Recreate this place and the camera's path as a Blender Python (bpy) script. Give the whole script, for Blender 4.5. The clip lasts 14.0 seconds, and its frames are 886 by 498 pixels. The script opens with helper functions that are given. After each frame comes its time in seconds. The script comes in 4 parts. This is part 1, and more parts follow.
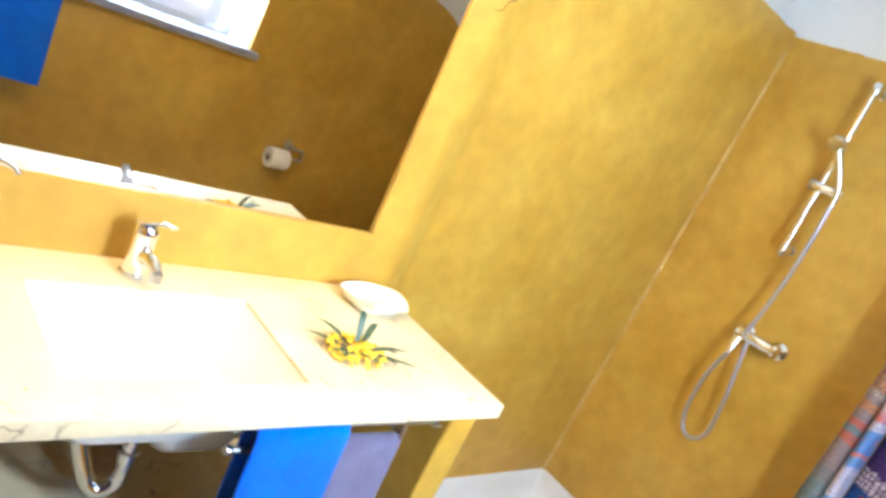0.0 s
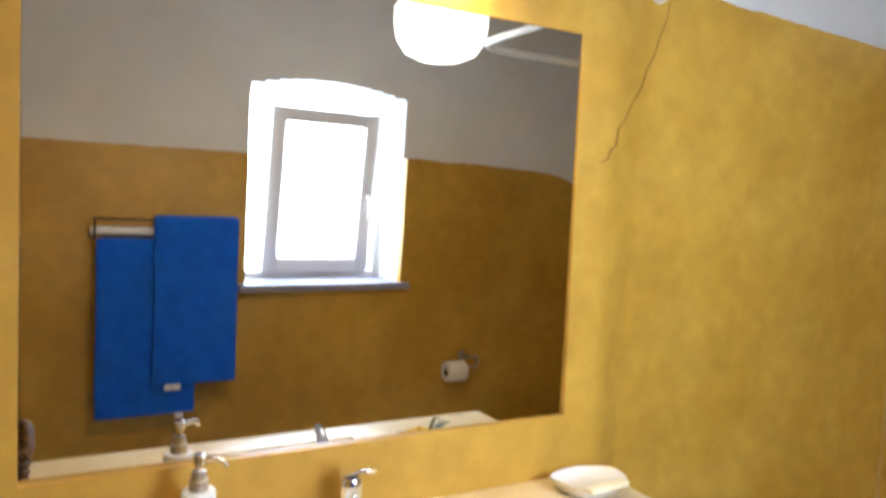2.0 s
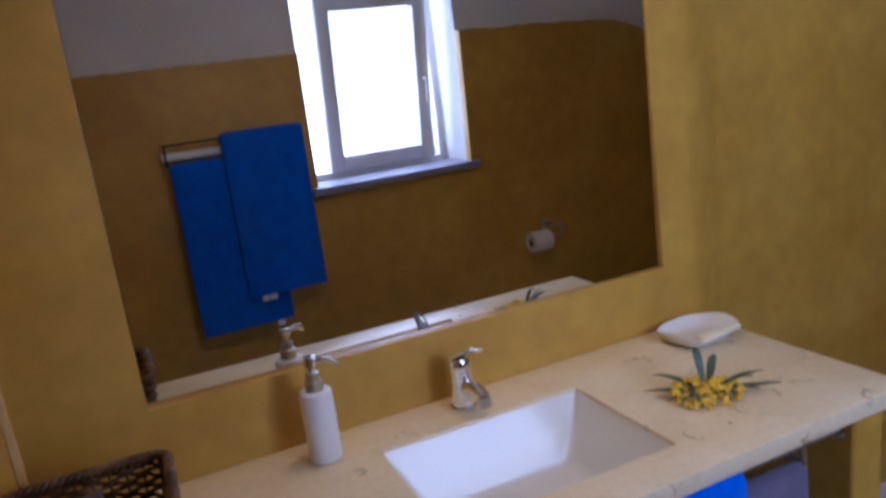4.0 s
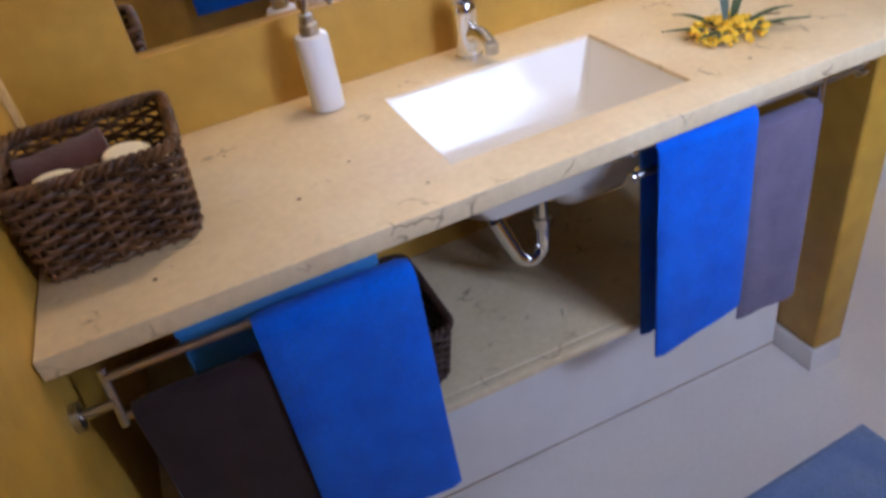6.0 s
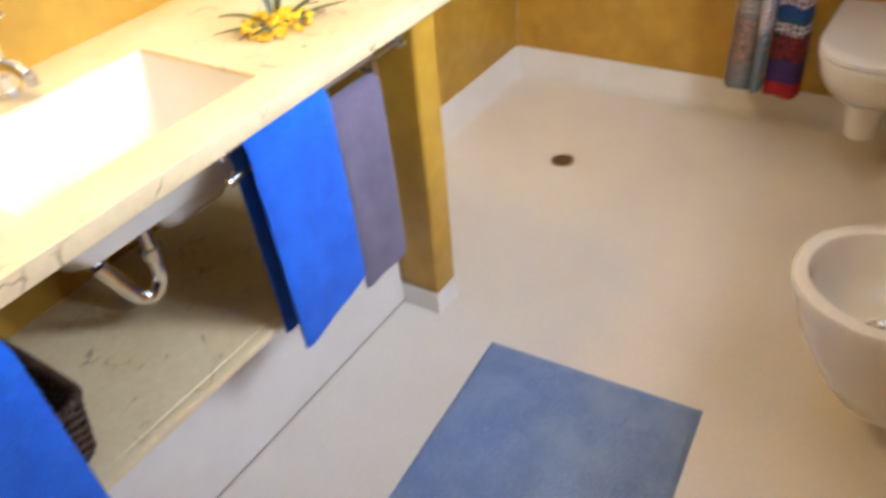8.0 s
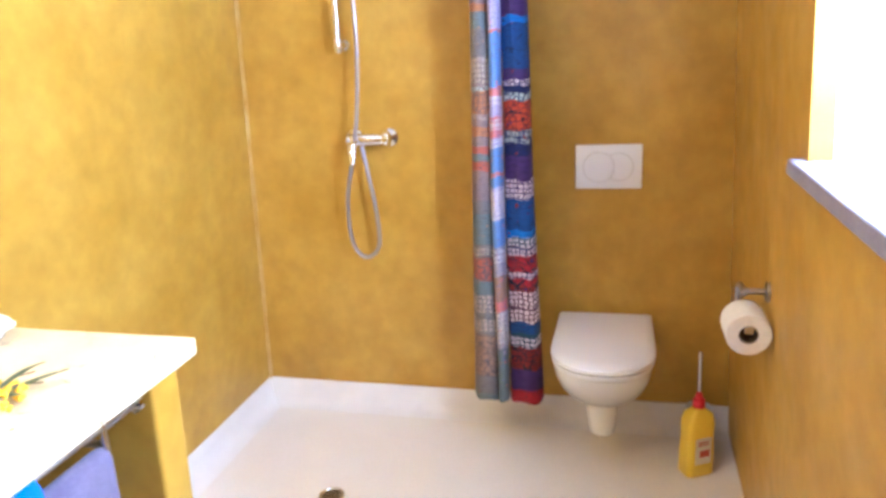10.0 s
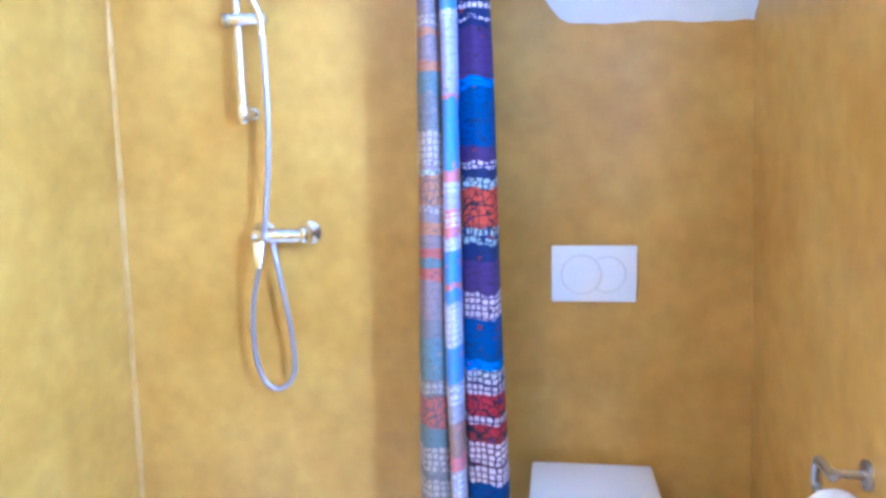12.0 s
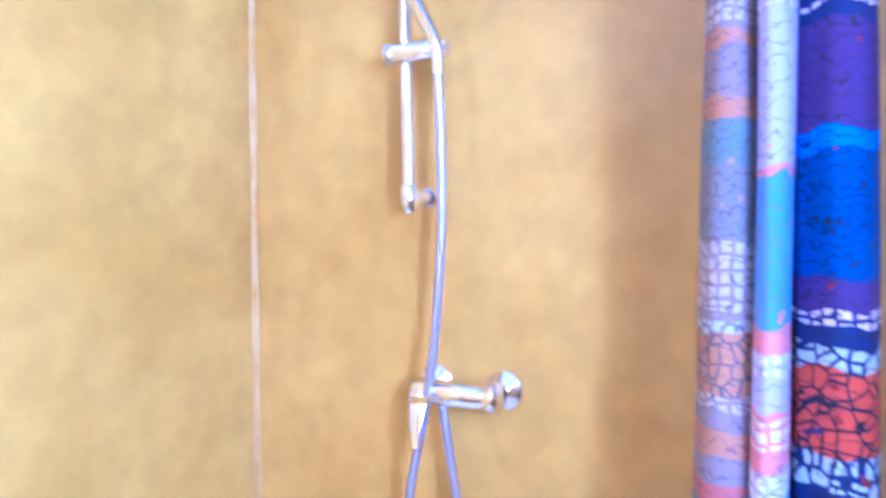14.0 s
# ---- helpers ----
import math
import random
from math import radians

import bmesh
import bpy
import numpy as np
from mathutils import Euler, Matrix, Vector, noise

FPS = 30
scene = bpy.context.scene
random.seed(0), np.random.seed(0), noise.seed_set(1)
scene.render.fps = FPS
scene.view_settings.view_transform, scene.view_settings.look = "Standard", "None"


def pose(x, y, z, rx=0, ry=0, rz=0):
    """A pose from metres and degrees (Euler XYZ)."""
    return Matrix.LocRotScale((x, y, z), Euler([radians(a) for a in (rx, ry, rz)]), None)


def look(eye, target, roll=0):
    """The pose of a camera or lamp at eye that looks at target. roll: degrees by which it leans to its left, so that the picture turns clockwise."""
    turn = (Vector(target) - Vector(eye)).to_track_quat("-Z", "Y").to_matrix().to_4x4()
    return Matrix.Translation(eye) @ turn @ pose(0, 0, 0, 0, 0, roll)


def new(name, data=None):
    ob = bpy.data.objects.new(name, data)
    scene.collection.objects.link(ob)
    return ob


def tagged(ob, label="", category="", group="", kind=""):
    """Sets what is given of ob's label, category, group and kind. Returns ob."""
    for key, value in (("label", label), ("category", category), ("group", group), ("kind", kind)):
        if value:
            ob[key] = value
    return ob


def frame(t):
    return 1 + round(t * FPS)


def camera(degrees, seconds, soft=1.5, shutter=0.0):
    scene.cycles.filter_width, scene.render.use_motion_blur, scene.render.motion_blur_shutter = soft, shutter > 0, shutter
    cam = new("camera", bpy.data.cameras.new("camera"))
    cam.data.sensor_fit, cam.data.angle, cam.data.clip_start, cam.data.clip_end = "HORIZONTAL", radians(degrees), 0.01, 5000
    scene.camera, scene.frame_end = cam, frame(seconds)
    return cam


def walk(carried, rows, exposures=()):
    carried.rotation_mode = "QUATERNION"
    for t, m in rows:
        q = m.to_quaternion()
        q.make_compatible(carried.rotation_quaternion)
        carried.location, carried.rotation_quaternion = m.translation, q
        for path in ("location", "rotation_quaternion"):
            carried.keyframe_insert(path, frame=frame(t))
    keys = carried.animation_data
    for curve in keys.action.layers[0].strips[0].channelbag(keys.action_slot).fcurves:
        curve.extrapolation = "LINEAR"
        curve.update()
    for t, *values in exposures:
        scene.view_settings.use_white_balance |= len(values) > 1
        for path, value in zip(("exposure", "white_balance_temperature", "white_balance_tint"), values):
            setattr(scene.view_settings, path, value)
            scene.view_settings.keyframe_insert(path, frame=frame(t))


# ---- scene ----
cam = camera(62.7, 14.0, soft=3.2, shutter=0.35)
PATH = [
    (0, (-1.246, -1.415, 1.519), (0.128, -0.043, 1.039), 24.7),
    (0.5, (-1.246, -1.44, 1.535), (-0.024, 0.055, 1.014), 15.6),
    (1, (-1.24, -1.422, 1.521), (-0.112, 0.141, 0.986), 9.9),
    (1.5, (-1.238, -1.424, 1.529), (-0.193, 0.23, 1.182), 6.8),
    (2, (-1.216, -1.427, 1.525), (-0.27, 0.332, 1.417), 2.3),
    (2.2, (-1.206, -1.409, 1.556), (-0.288, 0.367, 1.526), 0.7),
    (4.3, (-1.207, -1.368, 1.485), (-0.479, 0.415, 0.943), -9.1),
    (4.5, (-1.22, -1.365, 1.458), (-0.503, 0.395, 0.834), -9.8),
    (5, (-1.199, -1.363, 1.438), (-0.581, 0.348, 0.608), -10.8),
    (5.5, (-1.2, -1.362, 1.418), (-0.65, 0.286, 0.427), -10.9),
    (6, (-1.21, -1.359, 1.393), (-0.72, 0.208, 0.251), -10.8),
    (6.5, (-1.201, -1.351, 1.376), (-0.727, 0.104, 0.089), -11.1),
    (7, (-1.2, -1.345, 1.369), (-0.578, -0.005, 0.021), -10.4),
    (7.5, (-1.206, -1.346, 1.368), (-0.279, -0.186, 0.028), -8.2),
    (8, (-1.198, -1.362, 1.37), (0.047, -0.412, 0.126), -7.0),
    (8.5, (-1.164, -1.329, 1.377), (0.362, -0.582, 0.322), -4.7),
    (9, (-1.16, -1.348, 1.4), (0.529, -0.695, 0.553), -4.6),
    (9.2, (-1.158, -1.336, 1.398), (0.584, -0.722, 0.632), -4.3),
    (11.3, (-0.792, -1.312, 1.383), (1.119, -0.89, 0.97), -2.0),
    (11.5, (-0.71, -1.316, 1.367), (1.204, -0.885, 0.979), -1.9),
    (12, (-0.527, -1.164, 1.349), (1.423, -0.868, 1.016), -1.5),
    (12.5, (-0.323, -1.152, 1.312), (1.64, -0.867, 1.063), -1.3),
    (13, (-0.064, -1.223, 1.362), (1.841, -0.676, 1.094), -1.8),
    (13.5, (0.134, -1.119, 1.373), (1.955, -0.311, 1.194), -2.7),
    (14, (0.278, -1.007, 1.389), (2.02, -0.034, 1.256), -1.1),
]
walk(cam, [(t, look(eye, target, roll)) for t, eye, target, roll in PATH],
     exposures=[(0, 0.80, 5250, 4), (1.0, 0.28, 5250, 9), (2.2, -0.22, 5700, 11), (4.5, -1.7, 4700, 34), (5.0, -1.35, 4850, 36), (5.5, -0.93, 5350, 31), (6.5, -0.32, 5050, 15), (7.0, 0.08, 5200, 8),
                (7.5, 0.2, 6100, 10), (9.0, 0.70, 5950, 17), (11.3, 1.4, 3800, 17), (12.0, 1.48, 3720, 16), (12.5, 1.5, 3500, 24), (13.5, 1.5, 3550, 33), (14.0, 1.55, 3600, 37)])

# ---- light ----
world = bpy.data.worlds.new("world")
scene.world = world
world.use_nodes = True
wn = world.node_tree
sky = wn.nodes.new("ShaderNodeTexSky")
sky.sky_type, sky.sun_disc = "NISHITA", False
sky.sun_elevation, sky.sun_rotation = radians(40), radians(120)
wn.links.new(sky.outputs[0], wn.nodes["Background"].inputs[0])
wn.nodes["Background"].inputs[1].default_value = 0.12


def area_lamp(name, m, sx, sy, power, color):
    data = bpy.data.lights.new(name, "AREA")
    data.shape, data.size, data.size_y, data.energy, data.color = "RECTANGLE", sx, sy, power, color
    ob = new(name, data)
    ob.matrix_world = m
    return ob


# daylight that enters by the window, just outside the glass
area_lamp("window_daylight", look((-0.10, -1.985, 1.60), (-0.06, 0, 1.4)), 0.69, 0.86, 47, (0.84, 0.92, 1.0))


# ---- materials ----
def material(name, color, rough=0.6, metal=0.0, second=None, scale=6.0, detail=5.0, grain=0.0, grain_scale=200.0, bump=0.0, bump_scale=60.0, coat=0.0, sheen=0.0, vary=0.0, rough_vary=0.0, stretch=(1, 1, 1)):
    """Two-scale noise colour with fine bump; second: the colour of the broad patches."""
    m = bpy.data.materials.new(name)
    m.use_nodes = True
    n, l = m.node_tree.nodes, m.node_tree.links
    b = n["Principled BSDF"]
    b.inputs["Roughness"].default_value, b.inputs["Metallic"].default_value = rough, metal
    b.inputs["Base Color"].default_value = (*color, 1)
    b.inputs["Coat Weight"].default_value, b.inputs["Sheen Weight"].default_value = coat, sheen
    co = n.new("ShaderNodeTexCoord")
    mp = n.new("ShaderNodeMapping")
    mp.inputs["Scale"].default_value = stretch
    l.new(co.outputs["Object"], mp.inputs[0])
    last = None
    if second:
        t = n.new("ShaderNodeTexNoise")
        t.inputs["Scale"].default_value, t.inputs["Detail"].default_value, t.inputs["Roughness"].default_value = scale, detail, 0.6
        l.new(mp.outputs[0], t.inputs["Vector"])
        r = n.new("ShaderNodeValToRGB")
        r.color_ramp.elements[0].position, r.color_ramp.elements[1].position = 0.36, 0.66
        r.color_ramp.elements[0].color, r.color_ramp.elements[1].color = (*color, 1), (*second, 1)
        l.new(t.outputs["Fac"], r.inputs[0])
        last = r.outputs[0]
    if grain:
        g = n.new("ShaderNodeTexNoise")
        g.inputs["Scale"].default_value, g.inputs["Detail"].default_value = grain_scale, 3
        l.new(mp.outputs[0], g.inputs["Vector"])
        r2 = n.new("ShaderNodeMapRange")
        r2.inputs["From Min"].default_value, r2.inputs["From Max"].default_value = 0.3, 0.7
        r2.inputs["To Min"].default_value, r2.inputs["To Max"].default_value = 1 - grain, 1 + grain
        l.new(g.outputs["Fac"], r2.inputs[0])
        x = n.new("ShaderNodeMix")
        x.data_type, x.blend_type = "RGBA", "MULTIPLY"
        x.inputs[0].default_value = 1
        if last:
            l.new(last, x.inputs[6])
        else:
            x.inputs[6].default_value = (*color, 1)
        l.new(r2.outputs[0], x.inputs[7])
        last = x.outputs[2]
    if vary:
        o = n.new("ShaderNodeObjectInfo")
        h = n.new("ShaderNodeHueSaturation")
        r3 = n.new("ShaderNodeMapRange")
        r3.inputs["To Min"].default_value, r3.inputs["To Max"].default_value = 1 - vary, 1 + vary
        l.new(o.outputs["Random"], r3.inputs[0])
        l.new(r3.outputs[0], h.inputs["Value"])
        if last:
            l.new(last, h.inputs["Color"])
        else:
            h.inputs["Color"].default_value = (*color, 1)
        last = h.outputs[0]
    if last:
        l.new(last, b.inputs["Base Color"])
    if rough_vary:
        g = n.new("ShaderNodeTexNoise")
        g.inputs["Scale"].default_value, g.inputs["Detail"].default_value = 9, 6
        l.new(mp.outputs[0], g.inputs["Vector"])
        r4 = n.new("ShaderNodeMapRange")
        r4.inputs["To Min"].default_value, r4.inputs["To Max"].default_value = rough - rough_vary, rough + rough_vary
        l.new(g.outputs["Fac"], r4.inputs[0])
        l.new(r4.outputs[0], b.inputs["Roughness"])
    if bump:
        g = n.new("ShaderNodeTexNoise")
        g.inputs["Scale"].default_value, g.inputs["Detail"].default_value = bump_scale, 6
        l.new(mp.outputs[0], g.inputs["Vector"])
        u = n.new("ShaderNodeBump")
        u.inputs["Strength"].default_value, u.inputs["Distance"].default_value = bump, 0.01
        l.new(g.outputs["Fac"], u.inputs["Height"])
        l.new(u.outputs[0], b.inputs["Normal"])
    return m


OCHRE = material("ochre_plaster", (0.435, 0.24, 0.022), 0.42, second=(0.54, 0.325, 0.043), scale=3.4, detail=9, grain=0.085, grain_scale=17, bump=0.16, bump_scale=16, rough_vary=0.14)
BEAD = material("pale_plaster_bead", (0.60, 0.41, 0.15), 0.5, second=(0.46, 0.265, 0.04), scale=9, bump=0.2, bump_scale=40)
CRACK = material("crack_brown", (0.22, 0.11, 0.02), 0.9)
WHITE_WALL = material("white_wall_paint", (0.74, 0.73, 0.71), 0.8, second=(0.68, 0.67, 0.65), scale=3, grain=0.03, bump=0.15, bump_scale=40)
FLOOR = material("cream_resin_floor", (0.82, 0.785, 0.74), 0.36, second=(0.76, 0.725, 0.675), scale=1.8, detail=8, grain=0.025, grain_scale=90, bump=0.03, bump_scale=20, rough_vary=0.1)
SKIRT = material("white_resin_skirting", (0.82, 0.81, 0.80), 0.42, second=(0.76, 0.745, 0.73), scale=5, bump=0.05)
CERAMIC = material("white_ceramic", (0.80, 0.785, 0.745), 0.07, coat=0.3, grain=0.01)
PLASTIC = material("white_plastic", (0.80, 0.80, 0.81), 0.28)
CHROME = material("chrome", (0.82, 0.83, 0.86), 0.08, 1.0, rough_vary=0.04)
STEEL = material("brushed_steel", (0.55, 0.53, 0.51), 0.28, 1.0, grain=0.1)
DARK_METAL = material("dark_iron", (0.05, 0.04, 0.035), 0.5, 0.6)
BLUE = material("blue_terry", (0.003, 0.105, 0.68), 0.95, second=(0.006, 0.14, 0.80), scale=14, grain=0.22, grain_scale=420, bump=0.5, bump_scale=420, sheen=0.1)
BROWN = material("dark_brown_terry", (0.017, 0.007, 0.009), 0.95, second=(0.030, 0.013, 0.015), scale=14, grain=0.25, grain_scale=420, bump=0.5, bump_scale=420, sheen=0.05)
RUST = material("red_brown_terry", (0.060, 0.018, 0.016), 0.95, second=(0.085, 0.028, 0.022), scale=14, grain=0.25, grain_scale=420, bump=0.5, bump_scale=420, sheen=0.2)
LILAC = material("grey_mauve_terry", (0.12, 0.10, 0.18), 0.95, second=(0.16, 0.135, 0.22), scale=14, grain=0.2, grain_scale=420, bump=0.5, bump_scale=420, sheen=0.2)
PALE_BLUE = material("sky_blue_cotton", (0.06, 0.30, 0.72), 0.9, second=(0.10, 0.36, 0.78), scale=10, grain=0.1, grain_scale=300)
MAT_BLUE = material("washed_blue_mat", (0.18, 0.28, 0.56), 0.95, second=(0.25, 0.36, 0.62), scale=9, grain=0.25, grain_scale=300, bump=0.6, bump_scale=300, sheen=0.2)
WICKER = material("brown_wicker", (0.045, 0.018, 0.006), 0.45, second=(0.17, 0.08, 0.024), scale=30, grain=0.2, grain_scale=160, vary=0.15, bump=0.3, bump_scale=200)
WICKER_DARK = material("dark_wicker", (0.03, 0.014, 0.008), 0.6, second=(0.075, 0.034, 0.015), scale=30, grain=0.2, grain_scale=160)
SOAP = material("cream_soap", (0.82, 0.76, 0.55), 0.45, second=(0.76, 0.70, 0.48), scale=20)
SLATE = material("grey_violet_slate", (0.22, 0.21, 0.27), 0.5, second=(0.28, 0.27, 0.34), scale=12, grain=0.1, bump=0.1)
FRAME_WHITE = material("off_white_window_paint", (0.66, 0.64, 0.62), 0.4, grain=0.03)
PAPER = material("tissue_paper", (0.85, 0.82, 0.77), 0.95, grain=0.04, grain_scale=90, bump=0.2, bump_scale=150)
CARD = material("brown_card", (0.20, 0.14, 0.09), 0.9)
YELLOW_PLASTIC = material("yellow_plastic", (0.85, 0.62, 0.03), 0.3, second=(0.80, 0.56, 0.03), scale=8)
RED_PLASTIC = material("red_plastic", (0.70, 0.02, 0.03), 0.3)
LABEL_RED = material("label_red", (0.55, 0.10, 0.06), 0.5)
LABEL_WHITE = material("label_white", (0.80, 0.76, 0.60), 0.5)
PETAL = material("mimosa_yellow", (0.86, 0.58, 0.02), 0.9, second=(0.75, 0.44, 0.01), scale=60, grain=0.15)
LEAF = material("dark_leaf", (0.035, 0.07, 0.035), 0.55, second=(0.07, 0.10, 0.05), scale=20)
STEM = material("brown_stem", (0.12, 0.07, 0.04), 0.8)
HOSE = material("grey_metal_hose", (0.44, 0.42, 0.50), 0.3, 0.7)
DRAIN_DARK = material("drain_grate", (0.12, 0.10, 0.08), 0.5, 0.5)
SPOT_TINT = material("stone_inclusion", (0.24, 0.15, 0.07), 0.5)


def marble():
    m = material("cream_quartz", (0.71, 0.575, 0.345), 0.38, second=(0.77, 0.655, 0.43), scale=7, detail=7, grain=0.05, grain_scale=70, rough_vary=0.08)
    n, l = m.node_tree.nodes, m.node_tree.links
    b = n["Principled BSDF"]
    base = b.inputs["Base Color"].links[0].from_socket
    co = n.new("ShaderNodeTexCoord")
    warp = n.new("ShaderNodeTexNoise")
    warp.inputs["Scale"].default_value, warp.inputs["Detail"].default_value = 16, 3
    l.new(co.outputs["Object"], warp.inputs["Vector"])
    add = n.new("ShaderNodeMix")
    add.data_type = "VECTOR"
    add.inputs[0].default_value = 0.09
    l.new(co.outputs["Object"], add.inputs[4])
    l.new(warp.outputs["Color"], add.inputs[5])
    v = n.new("ShaderNodeTexVoronoi")
    v.feature = "DISTANCE_TO_EDGE"
    v.inputs["Scale"].default_value = 15
    l.new(add.outputs[1], v.inputs["Vector"])
    thin = n.new("ShaderNodeMapRange")
    thin.inputs["From Min"].default_value, thin.inputs["From Max"].default_value = 0.0, 0.05
    thin.inputs["To Min"].default_value, thin.inputs["To Max"].default_value = 1, 0
    l.new(v.outputs["Distance"], thin.inputs[0])
    patch = n.new("ShaderNodeTexNoise")
    patch.inputs["Scale"].default_value, patch.inputs["Detail"].default_value = 13, 2
    l.new(co.outputs["Object"], patch.inputs["Vector"])
    cut = n.new("ShaderNodeMapRange")
    cut.inputs["From Min"].default_value, cut.inputs["From Max"].default_value = 0.585, 0.70
    l.new(patch.outputs["Fac"], cut.inputs[0])
    mul = n.new("ShaderNodeMath")
    mul.operation = "MULTIPLY"
    l.new(thin.outputs[0], mul.inputs[0])
    l.new(cut.outputs[0], mul.inputs[1])
    mix = n.new("ShaderNodeMix")
    mix.data_type = "RGBA"
    l.new(mul.outputs[0], mix.inputs[0])
    l.new(base, mix.inputs[6])
    mix.inputs[7].default_value = (0.28, 0.19, 0.10, 1)
    l.new(mix.outputs[2], b.inputs["Base Color"])
    return m


QUARTZ = marble()


def glass_material():
    m = bpy.data.materials.new("window_glass")
    m.use_nodes = True
    b = m.node_tree.nodes["Principled BSDF"]
    b.inputs["Transmission Weight"].default_value, b.inputs["Roughness"].default_value, b.inputs["IOR"].default_value = 1, 0.02, 1.1
    return m


def mirror_material():
    m = bpy.data.materials.new("mirror_silver")
    m.use_nodes = True
    b = m.node_tree.nodes["Principled BSDF"]
    b.inputs["Base Color"].default_value = (0.75, 0.75, 0.73, 1)
    b.inputs["Metallic"].default_value, b.inputs["Roughness"].default_value = 1, 0.01
    return m


def lamp_glass(strength):
    m = bpy.data.materials.new("lit_opal_glass")
    m.use_nodes = True
    b = m.node_tree.nodes["Principled BSDF"]
    b.inputs["Base Color"].default_value = (0.9, 0.88, 0.84, 1)
    b.inputs["Emission Color"].default_value = (1.0, 0.93, 0.80, 1)
    b.inputs["Emission Strength"].default_value = strength
    return m


GLASS, MIRROR, OPAL, TUBE_GLOW = glass_material(), mirror_material(), lamp_glass(4.0), lamp_glass(3.0)


def curtain_fabric(name, bands, outline, cells, rows, crazed=(), big=(), big_color=(0.36, 0.42, 0.40)):
    """Printed cotton: (height, colour) bands up the cloth; rows, crazed, big: heights between which small pale cells, dark crazing or large cells are printed."""
    m = bpy.data.materials.new(name)
    m.use_nodes = True
    n, l = m.node_tree.nodes, m.node_tree.links
    b = n["Principled BSDF"]
    b.inputs["Roughness"].default_value = 0.85
    uv = n.new("ShaderNodeUVMap")

    def math_node(op, a, x, y=None):
        k = n.new("ShaderNodeMath")
        k.operation = op
        l.new(a, k.inputs[0])
        if isinstance(x, float):
            k.inputs[1].default_value = x
        else:
            l.new(x, k.inputs[1])
        if y is not None:
            l.new(y, k.inputs[2])
        return k.outputs[0]

    def mixed(fac, a, color):
        k = n.new("ShaderNodeMix")
        k.data_type = "RGBA"
        l.new(fac, k.inputs[0])
        l.new(a, k.inputs[6])
        k.inputs[7].default_value = (*color, 1)
        return k.outputs[2]

    def ramp(fac, stops):
        k = n.new("ShaderNodeValToRGB")
        k.color_ramp.interpolation = "CONSTANT"
        e = k.color_ramp.elements
        for q, (z, color) in enumerate(stops):
            x = e[q] if q < 2 else e.new(z / 2.1)
            x.position, x.color = z / 2.1, (*color, 1)
        l.new(fac, k.inputs[0])
        return k.outputs[0]
    wob = n.new("ShaderNodeTexNoise")
    wob.inputs["Scale"].default_value, wob.inputs["Detail"].default_value = 22, 2
    l.new(uv.outputs[0], wob.inputs["Vector"])
    sep = n.new("ShaderNodeSeparateXYZ")
    l.new(uv.outputs[0], sep.inputs[0])
    high = math_node("MULTIPLY", math_node("ADD", math_node("MULTIPLY_ADD", wob.outputs["Fac"], 0.028, sep.outputs[1]), -0.014), 1 / 2.1)
    color = ramp(high, bands)
    # scattered blotches of the neighbouring ink
    blot = n.new("ShaderNodeTexNoise")
    blot.inputs["Scale"].default_value, blot.inputs["Detail"].default_value = 30, 1
    l.new(uv.outputs[0], blot.inputs["Vector"])
    color = mixed(math_node("GREATER_THAN", blot.outputs["Fac"], 0.70), color, bands[2][1])
    color = mixed(math_node("LESS_THAN", blot.outputs["Fac"], 0.29), color, bands[1][1])
    v = n.new("ShaderNodeTexVoronoi")
    v.feature = "DISTANCE_TO_EDGE"
    v.inputs["Scale"].default_value, v.inputs["Randomness"].default_value = 58, 0.3
    l.new(uv.outputs[0], v.inputs["Vector"])

    def stripes(spans):
        stops = [(0.0, (0, 0, 0))]
        for z0, z1 in spans:
            stops += [(z0, (1, 1, 1)), (z1, (0, 0, 0))]
        return ramp(high, stops)
    color = mixed(math_node("MULTIPLY", math_node("GREATER_THAN", v.outputs["Distance"], 0.13), stripes(rows)), color, cells)
    if crazed:
        v2 = n.new("ShaderNodeTexVoronoi")
        v2.feature = "DISTANCE_TO_EDGE"
        v2.inputs["Scale"].default_value, v2.inputs["Randomness"].default_value = 46, 0.8
        l.new(uv.outputs[0], v2.inputs["Vector"])
        color = mixed(math_node("MULTIPLY", math_node("LESS_THAN", v2.outputs["Distance"], 0.055), stripes(crazed)), color, outline)
        color = mixed(math_node("MULTIPLY", math_node("GREATER_THAN", v2.outputs["Distance"], 0.085), stripes(big)), color, big_color)
    lines = n.new("ShaderNodeTexWave")
    lines.wave_type, lines.bands_direction = "BANDS", "Y"
    lines.inputs["Scale"].default_value, lines.inputs["Distortion"].default_value, lines.inputs["Detail Scale"].default_value = 16, 9, 3
    l.new(uv.outputs[0], lines.inputs["Vector"])
    color = mixed(math_node("LESS_THAN", lines.outputs["Fac"], 0.025), color, outline)
    l.new(color, b.inputs["Base Color"])
    return m


